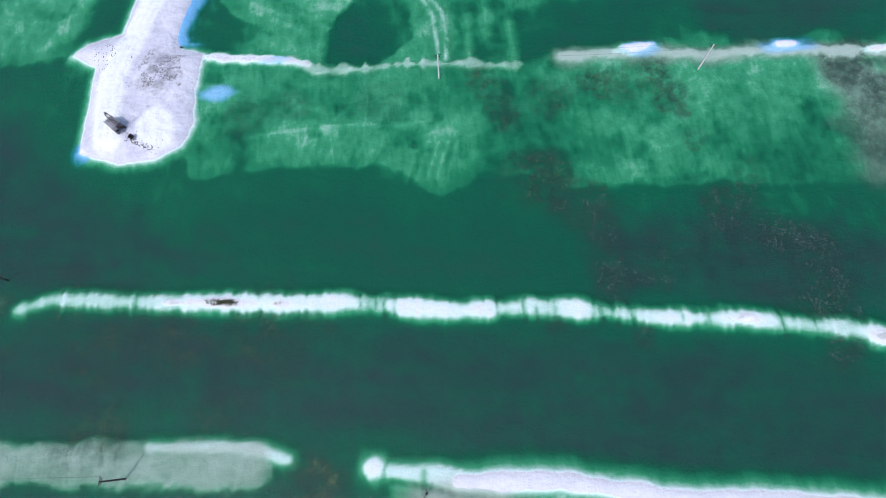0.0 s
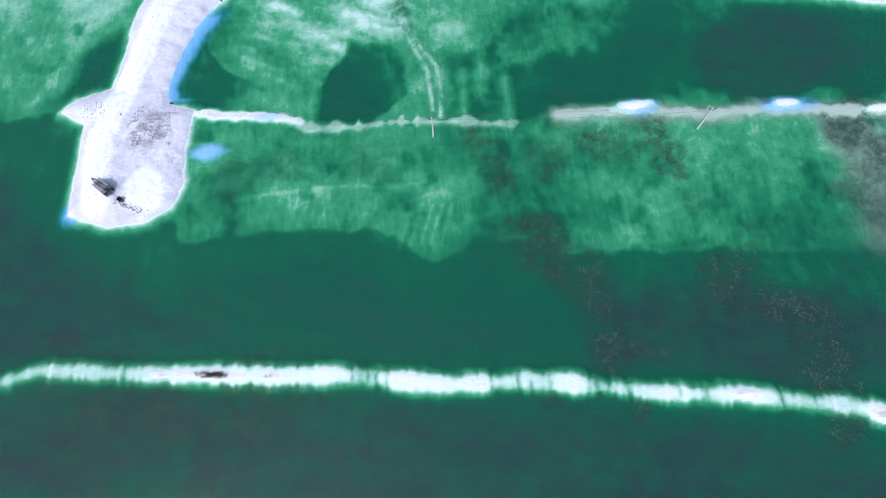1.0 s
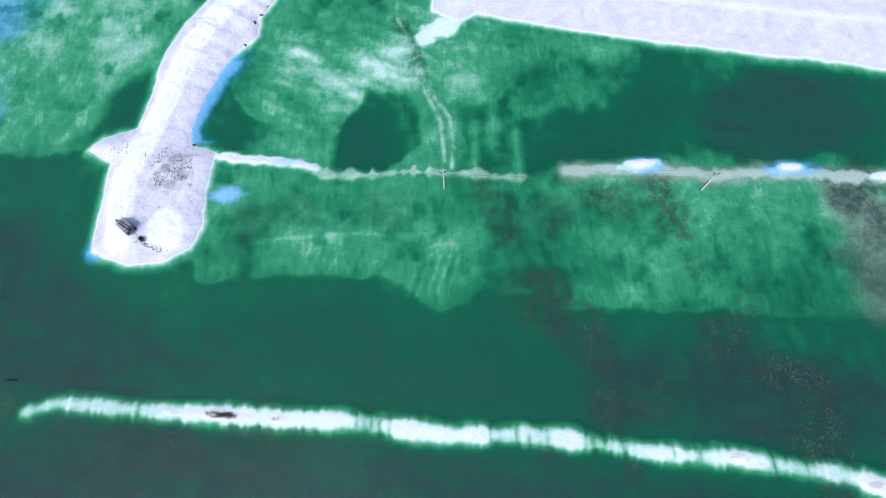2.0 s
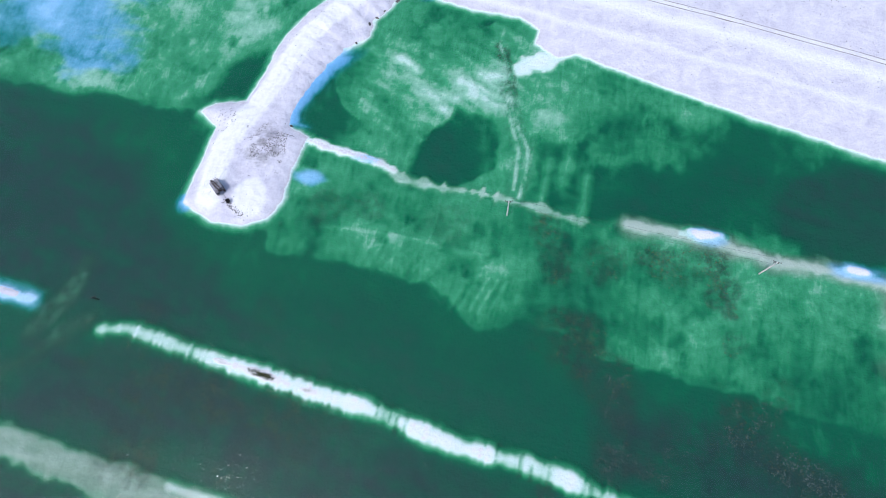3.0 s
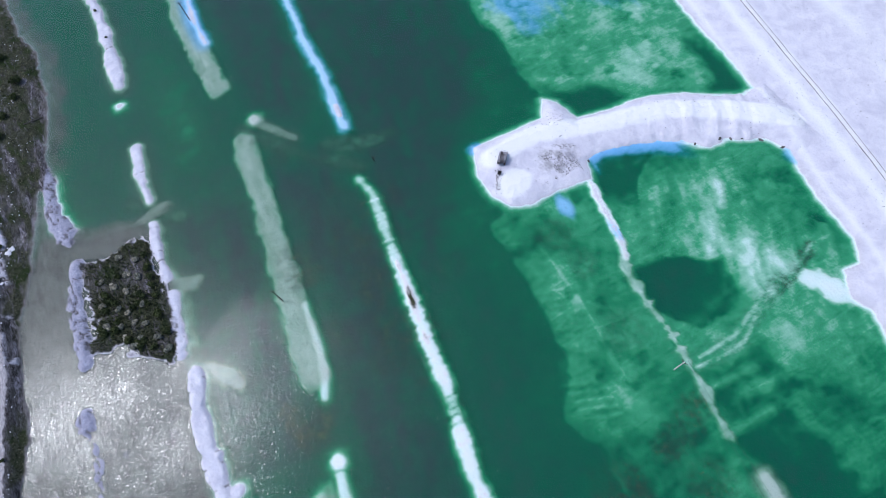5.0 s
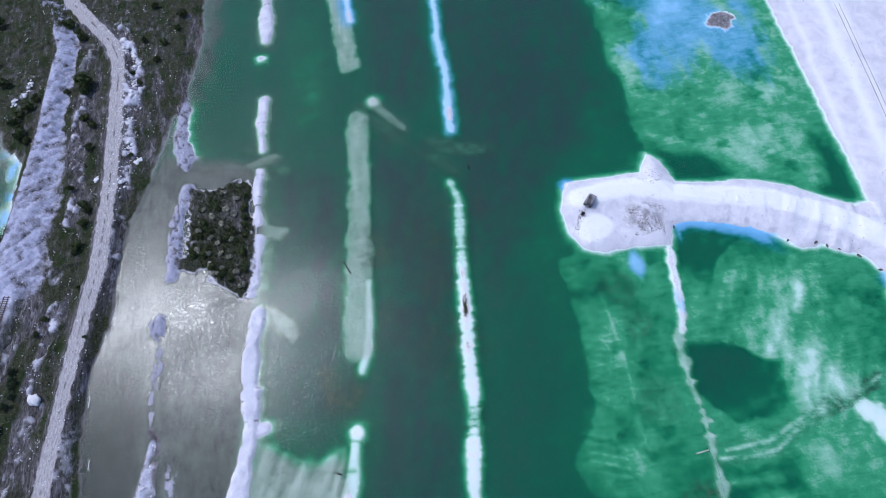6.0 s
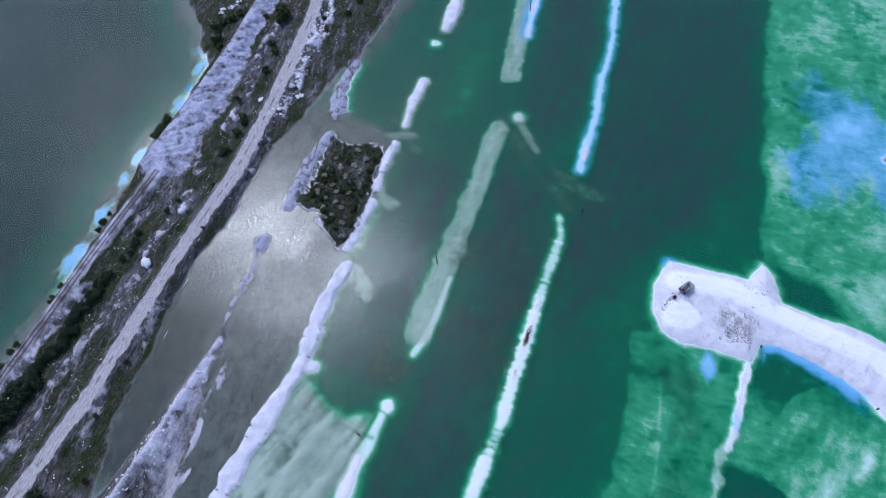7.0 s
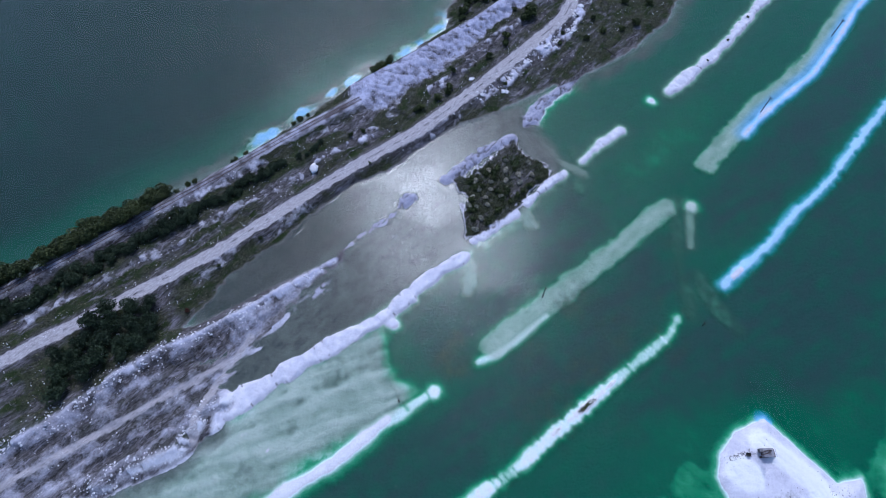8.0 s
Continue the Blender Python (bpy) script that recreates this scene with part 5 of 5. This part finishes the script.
spots = scatter(620, lambda x, y, z: z > 0.5 and lattice(np.array(x / 9), np.array(y / 4), 77) > 0.52, 7, (-70, 128), (110, 175))
strewn("beach_stones", "dark stones strewn over the white chalk beach", spots, (0.10, 0.26), DARK_STONE, 2)
spots = scatter(300, lambda x, y, z: z > 0.5 and lattice(np.array(x / 5), np.array(y / 4), 78) > 0.6, 12, (-230, 160), (-40, 200))
strewn("beach_stones", "small dark stones on the far chalk beach", spots, (0.10, 0.24), DARK_STONE, 12)
spots = scatter(640, lambda x, y, z: z > 0.5 and math.hypot((x + 66.5) / 7.5, (y - 86) / 8) < 0.1 + 1.3 * lattice(np.array(x / 1.7), np.array(y / 1.7), 79) ** 2, 8, (-76, 76), (-57, 94))
strewn("rubble", "dark stones and clods tipped on the causeway", spots, (0.09, 0.26), DARK_STONE, 3)
spots = scatter(110, lambda x, y, z: z > 0.4, 13, (-91, 66), (-50, 148))
strewn("rubble", "few loose stones along the causeway's edges", spots, (0.08, 0.2), DARK_STONE, 13)
spots = scatter(60, lambda x, y, z: z > 0.4 and math.hypot(x + 83, y - 92) < 4, 14, (-90, 88), (-77, 97))
strewn("rubble", "dark clods on the small side knoll", spots, (0.1, 0.3), DARK_STONE, 14)
spots = scatter(1500, lambda x, y, z: z > 1.0 and mask_at("spoil", x, y) > 0.3 and lattice(np.array(x / 4), np.array(y / 3), 80) > 0.55, 9, (-225, -140), (85, -62))
strewn("chalk_rubble", "white chalk lumps strewn over the spoil", spots, (0.12, 0.38), CHALK_STONE, 4)
def beside(line, reach):
    """Whether a place lies within reach of a line."""
    return lambda x, y, z: z > 0.35 and along(np.array([x]), np.array([y]), line)[0][0] < reach * lattice(np.array(x / 2.3), np.array(y / 2.3), 82)


strewn("chalk_rubble", "knobbly chalk lumps along the crest of the high scarp", scatter(420, beside(SCARP, 4.5), 41, (-28, -98), (100, -62)), (0.22, 0.62), CHALK_STONE, 41)
strewn("chalk_rubble", "knobbly chalk lumps along the lower scarp", scatter(300, beside(SCARP_LOW, 5.0), 42, (28, -76), (100, -48)), (0.2, 0.6), CHALK_STONE, 42)
strewn("chalk_rubble", "chalk lumps thrown up beside the road bend", scatter(220, beside([(-118, -87), (-150, -87), (-175, -88), (-192, -94), (-200, -99)], 6.5), 43, (-205, -106), (-112, -80)), (0.2, 0.6), CHALK_STONE, 43)
spots = scatter(330, lambda x, y, z: z > 1.2 and 0.15 < mask_at("track", x, y) < 1.1 and abs(lattice(np.array(x / 1.5), np.array(y / 1.5), 81) - 0.5) > 0.12, 10, (-190, -118), (80, -85))
strewn("road_gravel", "dark clods between the ruts of the road", spots, (0.07, 0.2), DARK_STONE, 5)


# ---- boulders ----
def boulder(x, y, size, seed, material, label, sink=0.12):
    bm = stone(bmesh.new(), size, seed, None, 3)
    for f in bm.faces:
        f.smooth = True
    ob = part("boulder", bm, material, None, label)
    ob.matrix_basis = pose(x, y, ground_at(x, y) + size[2] * (0.45 - sink), 0, 0, seed * 47)
    return tagged(ob, "", "boulder")


boulder(-45.1, -106.2, (2.3, 1.5, 1.2), 1, CHALK_STONE, "large white chalk boulder beside the gravel road")
def chalk_heap(x, y, long, wide, turn, seed):
    """Broken chalk tipped in a heap: each lump is a part."""
    r = np.random.default_rng(seed)
    heap = empty("chalk_heap", pose(x, y, ground_at(x, y), 0, 0, turn), "heap of broken pale chalk tipped beside the road", "rubble heap", "chalk heaps beside the road")
    for k in range(int(5 + long * 2)):
        a, q = r.uniform(0, 6.28), math.sqrt(r.uniform(0, 1))
        u, v = math.cos(a) * q * long, math.sin(a) * q * wide
        s = r.uniform(0.45, 1.0) * (1.15 - 0.5 * q)
        at = heap.matrix_basis @ Vector((u, v, 0))
        lump = part("lump", stone(bmesh.new(), (s, s * r.uniform(0.6, 0.95), s * r.uniform(0.35, 0.6)), seed * 31 + k, None, 2), CHALK_STONE, heap)
        lump.matrix_basis = pose(u, v, ground_at(at.x, at.y) - heap.matrix_basis.translation.z + 0.08 + 0.25 * (1 - q), r.uniform(-15, 15), r.uniform(-15, 15), r.uniform(0, 360))


for k, (x, y, a, b) in enumerate(((-167.2, -134.7, 2.4, 1.4), (-174.9, -129.8, 3.2, 1.3), (-170, -131, 1.4, 0.8), (-122.0, -96.4, 1.6, 1.1), (-117.6, -86.7, 1.8, 1.4), (-127.3, -81.8, 1.6, 1.3),
                                  (-146.2, -86.2, 2.6, 1.2), (-134.6, -85.0, 2.2, 1.1), (-184.6, -90.4, 2.6, 1.6), (-174.2, -85.4, 2.8, 1.5), (-158.3, -85.6, 2.2, 1.2), (-166, -86, 2.0, 1.0),
                                  (-180, -88, 1.8, 1.2), (-190, -92.4, 2.0, 1.2))):
    chalk_heap(x, y, a, b, 0.0 if k not in (8, 9) else 25.0, 200 + k)
for k, (x, y, s) in enumerate(((-49.8, 132.2, 0.9), (-48.2, 135.2, 0.8), (-43.4, 142.6, 1.0), (-38, 146.2, 0.9), (-52.2, 125, 0.7), (-63.6, 93.8, 0.8), (-46.5, 138, 0.6))):
    boulder(x, y, (s * 0.8, s * 0.4, s * 0.25), 60 + k, DARK_STONE, "dark slab of rock at the causeway's foot")


# ---- power poles ----
def power_pole(x, y, high, material, label, turn, lean=(0.0, 0.0)):
    """A tapered pole with two crossarms, braces and insulators."""
    base = min(ground_at(x, y), 0.0)
    top = high - base
    pole = empty("power_pole", pose(x, y, base, lean[0], lean[1], turn), label, "power pole", "poles across the lake")
    part("shaft", tube(bmesh.new(), (0, 0, -0.3), (0, 0, top), 0.21, 0.14, 10), material, pole)
    for z, half in ((top - 0.35, 0.95), (top - 1.0, 0.6)):
        arm = part("crossarm", box(bmesh.new(), (2 * half, 0.1, 0.12), pose(0, 0.17, z), 0.02), DARK_STEEL, pole)
        for side in (-half + 0.08, half - 0.08):
            bm = tube(bmesh.new(), (side, 0.17, z + 0.05), (side, 0.17, z + 0.2), 0.02)
            tube(bm, (side, 0.17, z + 0.2), (side, 0.17, z + 0.36), 0.08, 0.05)
            part("insulator", bm, PORCELAIN, arm)
    for side in (-0.5, 0.5):
        part("brace", tube(bmesh.new(), (side, 0.17, top - 0.4), (0, 0.15, top - 0.95), 0.025), DARK_STEEL, pole)
    return pole


power_pole(1.5, 77.4, 8.4, CONCRETE, "pale concrete power pole standing in the green shallows", 10)
power_pole(65.3, 72.9, 8.5, CONCRETE, "pale concrete power pole beside the chalk spur", -10)
power_pole(-68.3, -8.9, 8.2, OLD_WOOD, "dark wooden power pole on the drowned bar", 82)
power_pole(-194.9, -0.9, 8.4, OLD_WOOD, "dark wooden power pole on the pale bar crest", 84)
power_pole(-257.2, -2.5, 8.4, OLD_WOOD, "far dark wooden power pole on the bar", 84)
power_pole(-9.2, -16.8, 3.2, OLD_WOOD, "short dark wooden pole stump by the shoal", 70)
power_pole(-99.4, 35.2, 2.6, OLD_WOOD, "leaning dark pole stump in the deep water", 40, (12, 6))


def wire(a, b, sag, label):
    bm = bmesh.new()
    a, b = Vector(a), Vector(b)
    points = [a.lerp(b, k / 14) - Vector((0, 0, 4 * sag * (k / 14) * (1 - k / 14))) for k in range(15)]
    for p, q in zip(points, points[1:]):
        tube(bm, p, q, 0.02, None, 4)
    return tagged(part("power_line", bm, DARK_STEEL, None, label), "", "power line", "wires between the poles")


for off in (-0.8, 0.8):
    wire((1.6, 77.6 + off, 8.4), (65.2, 73.1 + off, 8.5), 1.2, "thin dark wire sagging between two concrete poles")
    wire((-68.3, -8.8 + off, 8.2), (-194.9, -0.8 + off, 8.4), 2.2, "thin dark wire sagging between wooden poles")


# ---- railways ----
def lay_rails(line, top, sleepers, label, far):
    """A track: two rails of real section on wooden sleepers, following the line."""
    points = [Vector((*p, 0)) for p in line]
    lengths = [0.0]
    for p, q in zip(points, points[1:]):
        lengths.append(lengths[-1] + (q - p).length)

    def at(s):
        k = min(max(int(np.searchsorted(lengths, s)) - 1, 0), len(points) - 2)
        u = (s - lengths[k]) / (lengths[k + 1] - lengths[k])
        way = (points[k + 1] - points[k]).normalized()
        return points[k].lerp(points[k + 1], u), way

    track = empty("railway_track", Matrix(), label, "railway track")
    for side in (-0.76, 0.76):
        bm, rings = bmesh.new(), []
        section = [(-0.07, 0.0), (0.07, 0.0), (0.07, 0.03), (0.02, 0.04), (0.02, 0.12), (0.038, 0.13), (0.038, 0.165), (-0.038, 0.165), (-0.038, 0.13), (-0.02, 0.12), (-0.02, 0.04), (-0.07, 0.03)]
        for s in np.linspace(far[0], far[1], int((far[1] - far[0]) / 3) + 1):
            p, way = at(s)
            across = Vector((way.y, -way.x, 0))
            bend = 0.05 * math.sin(s * 0.23) + 0.03 * math.sin(s * 0.61 + side)
            z = top(p) + 0.02 * math.sin(s * 0.4)
            rings.append([bm.verts.new(p + across * (side + bend + x) + Vector((0, 0, z + h))) for x, h in section])
        for a, b in zip(rings, rings[1:]):
            for k in range(12):
                bm.faces.new((a[k], a[(k + 1) % 12], b[(k + 1) % 12], b[k]))
        part("rail", bm, RUST, track, "rusty steel rail")
    mould = bmesh.new()
    box(mould, (2.5, 0.25, 0.16), None, 0.02)
    shared = bpy.data.meshes.new("sleeper")
    mould.to_mesh(shared)
    mould.free()
    shared.materials.append(SLEEPER_WOOD)
    r = np.random.default_rng(21)
    for s0, s1, gap, sink in sleepers:
        for s in np.arange(s0, s1, gap):
            p, way = at(s + r.normal(0, 0.05))
            ob = new("sleeper", shared)
            ob.parent = track
            ob.matrix_basis = pose(p.x + r.normal(0, 0.04), p.y + r.normal(0, 0.04), top(p) - 0.075 - sink * r.uniform(0.3, 1), 0, r.normal(0, 0.6), math.degrees(math.atan2(way.y, way.x)) + 90 + r.normal(0, 1.6))
    return track


rail_length = sum(math.dist(a, b) for a, b in zip(RAILS, RAILS[1:]))
lay_rails(RAILS, lambda p: RAIL_TOP - 0.28, [(86, rail_length - 26, 0.62, 0.12), (rail_length - 26, rail_length, 0.62, -0.03)],
          "rusty disused railway track on sleepers along the lake bank", (40, rail_length))
lay_rails(BEACH_RAILS, lambda p: ground_at(p.x, p.y) - 0.06, [(208, 285, 0.66, 0.08)],
          "rusty railway track half buried in the white beach", (10, 290))


# ---- rods and drift timber in the mud ----
def rod(a, b, r, material, name, label, category):
    za, zb = ground_at(*a), ground_at(*b)
    bm = tube(bmesh.new(), (*a, max(za, 0.0) + r), (*b, max(zb, 0.0) + r), r, r * 0.8, 7)
    tagged(part(name, bm, material, None, label), "", category)


rod((-40.2, -90.4), (-43.6, -90.2), 0.14, WHITE_PAINT, "pipe", "white pipe lying on the muddy shore", "pipe")
rod((-22.6, -88.3), (-25.2, -88.2), 0.14, WHITE_PAINT, "pipe", "short white pipe lying on the muddy shore", "pipe")
rod((-177.2, -69.0), (-178.2, -62.6), 0.22, OLD_WOOD, "log", "dark drift log on the silty shore", "log")
rod((-168.4, -66.0), (-169.6, -68.8), 0.15, OLD_WOOD, "log", "short grey log stuck in the silt", "log")
rod((-201, -136), (-203.2, -135.2), 0.16, WHITE_PAINT, "pipe", "short white pipe lying in the grass", "pipe")


# ---- the excavator on the causeway ----
def excavator(x, y, turn):
    """A crawler dragline: tracks, turntable, house with its gallery and gantry, raised lattice boom, ropes and the bucket on the ground."""
    z = ground_at(x, y) - 0.04
    m = empty("excavator", pose(x, y, z, 0, 0, turn) @ Matrix.Scale(0.78, 4), "weathered grey dragline excavator parked on white chalk", "excavator")
    for side in (-1.25, 1.25):
        bm = bmesh.new()
        box(bm, (0.62, 3.3, 0.75), pose(side, 0, 0.42), 0.12)
        crawler = part("crawler_track", bm, DARK_STEEL, m, "muddy steel crawler track")
        for k in range(9):
            part("track_shoe", box(bmesh.new(), (0.72, 0.26, 0.06), pose(side, -1.5 + k * 0.375, 0.82), 0.01), RUST, crawler)
        for k in range(4):
            part("road_wheel", tube(bmesh.new(), (side - 0.34, -1.1 + k * 0.73, 0.36), (side + 0.34, -1.1 + k * 0.73, 0.36), 0.26, None, 12), RUST, crawler)
    part("turntable", tube(bmesh.new(), (0, 0, 0.7), (0, 0, 1.05), 1.0, 0.95, 20), DARK_STEEL, m)
    body = part("house", box(bmesh.new(), (3.0, 3.9, 1.9), pose(0, -0.75, 2.0), 0.07), HOUSE_PAINT, m, "faded grey machine house")
    part("roof", box(bmesh.new(), (3.12, 4.0, 0.1), pose(0, -0.75, 3.0), 0.03), ROOF_PAINT, body, "dusty light grey roof")
    for k in range(3):
        part("side_door", box(bmesh.new(), (0.05, 0.9, 1.4), pose(1.52, -2.0 + k * 1.15, 1.95), 0.01), ROOF_PAINT, body)
        part("side_door", box(bmesh.new(), (0.05, 0.9, 1.4), pose(-1.52, -2.0 + k * 1.15, 1.95), 0.01), ROOF_PAINT, body)
    part("exhaust_pipe", tube(bmesh.new(), (0.7, -1.8, 3.0), (0.7, -1.8, 3.7), 0.1, 0.09, 8), RUST, body)
    part("roof_hatch", box(bmesh.new(), (0.9, 0.9, 0.14), pose(-0.6, -1.2, 3.1), 0.03), HOUSE_PAINT, body)
    cab = part("cab", box(bmesh.new(), (1.15, 1.35, 1.75), pose(0.93, 1.55, 1.95), 0.06), HOUSE_PAINT, m, "grey driver's cab")
    part("windscreen", box(bmesh.new(), (0.95, 0.04, 0.9), pose(0.93, 2.24, 2.25)), GLASS, cab)
    part("side_window", box(bmesh.new(), (0.04, 1.0, 0.8), pose(1.52, 1.55, 2.25)), GLASS, cab)
    part("counterweight", box(bmesh.new(), (2.9, 0.6, 1.1), pose(0, -2.95, 1.6), 0.12), DARK_STEEL, m)
    gallery = part("gallery", box(bmesh.new(), (2.9, 0.8, 0.06), pose(0, -3.6, 1.15)), RUST, m, "rusty walkway with a handrail")
    for k in range(4):
        part("post", tube(bmesh.new(), (-1.4 + k * 0.93, -3.95, 1.15), (-1.4 + k * 0.93, -3.95, 2.15), 0.03, None, 6), RUST, gallery)
    part("handrail", tube(bmesh.new(), (-1.42, -3.95, 2.15), (1.42, -3.95, 2.15), 0.03, None, 6), RUST, gallery)
    bm = bmesh.new()
    for side in (-0.7, 0.7):
        tube(bm, (side, -1.6, 3.0), (side * 0.6, -0.3, 4.6), 0.07)
        tube(bm, (side, 0.9, 3.0), (side * 0.6, -0.3, 4.6), 0.06)
    tube(bm, (-0.45, -0.3, 4.6), (0.45, -0.3, 4.6), 0.08)
    part("gantry", bm, DARK_STEEL, m, "dark steel gantry on the roof")
    foot, tip = Vector((-0.35, 1.3, 1.3)), Vector((-0.35, 2.2, 10.2))
    way = (tip - foot).normalized()
    up = Vector((0, -way.z, way.y))
    boom = part("boom", tube(bmesh.new(), foot, foot + way * 0.5, 0.16), RUST, m, "raised rusty lattice boom")
    chords = []
    for sx in (-1, 1):
        for su in (-1, 1):
            def chord(u, sx=sx, su=su):
                w = 0.42 * min(1, 6 * u + 0.2, 5 * (1 - u) + 0.35)
                return foot.lerp(tip, u) + Vector((sx * w, 0, 0)) + up * (su * w)
            chords.append(chord)
            bm = bmesh.new()
            for k in range(8):
                tube(bm, chord(k / 8), chord((k + 1) / 8), 0.07, None, 6)
            part("chord", bm, RUST, boom)
    for a, b in ((0, 1), (2, 3), (0, 2), (1, 3)):
        bm = bmesh.new()
        for k in range(10):
            tube(bm, chords[a](k / 10), chords[b]((k + 1) / 10), 0.028, None, 5)
        part("lacing", bm, RUST, boom)
    part("sheave", tube(bmesh.new(), tip + Vector((-0.1, 0, 0)), tip + Vector((0.1, 0, 0)), 0.35, None, 14), DARK_STEEL, boom)
    bm = bmesh.new()
    for sx in (-0.25, 0.25):
        tube(bm, (sx, -0.3, 4.6), tip + Vector((sx, 0, 0)), 0.025, None, 5)
    part("boom_ropes", bm, DARK_STEEL, m, "dark suspension ropes")
    bucket = bmesh.new()
    box(bucket, (1.3, 0.1, 0.8), pose(-0.3, 4.9, 0.55, -10), 0.02)
    box(bucket, (0.1, 1.2, 0.75), pose(-0.9, 5.4, 0.5), 0.02)
    box(bucket, (0.1, 1.2, 0.75), pose(0.3, 5.4, 0.5), 0.02)
    box(bucket, (1.3, 1.3, 0.1), pose(-0.3, 5.4, 0.16), 0.02)
    for k in range(4):
        box(bucket, (0.12, 0.35, 0.08), pose(-0.8 + k * 0.33, 6.15, 0.16), 0.01)
    part("bucket", bucket, DARK_STEEL, m, "dark steel dragline bucket on the ground")
    bm = bmesh.new()
    tube(bm, (-0.3, 2.0, 1.2), (-0.3, 4.9, 0.5), 0.03, None, 5)
    tube(bm, tip, (-0.3, 5.4, 1.0), 0.025, None, 5)
    part("drag_ropes", bm, DARK_STEEL, m)
    return m


excavator(-76.0, 69.9, -133)
lumps = np.random.default_rng(33)
heap = np.array([(-74.4 + u * 6.8 + lumps.normal(0, 0.45), 67.6 - u * 4.0 + lumps.normal(0, 0.45)) for u in lumps.random(90)])
heap = np.array([(x, y, ground_at(x, y)) for x, y in heap if ground_at(x, y) > 0.4])
strewn("mud_clods", "dark wet mud clods dropped before the excavator", heap, (0.08, 0.26), DARK_STONE, 6)
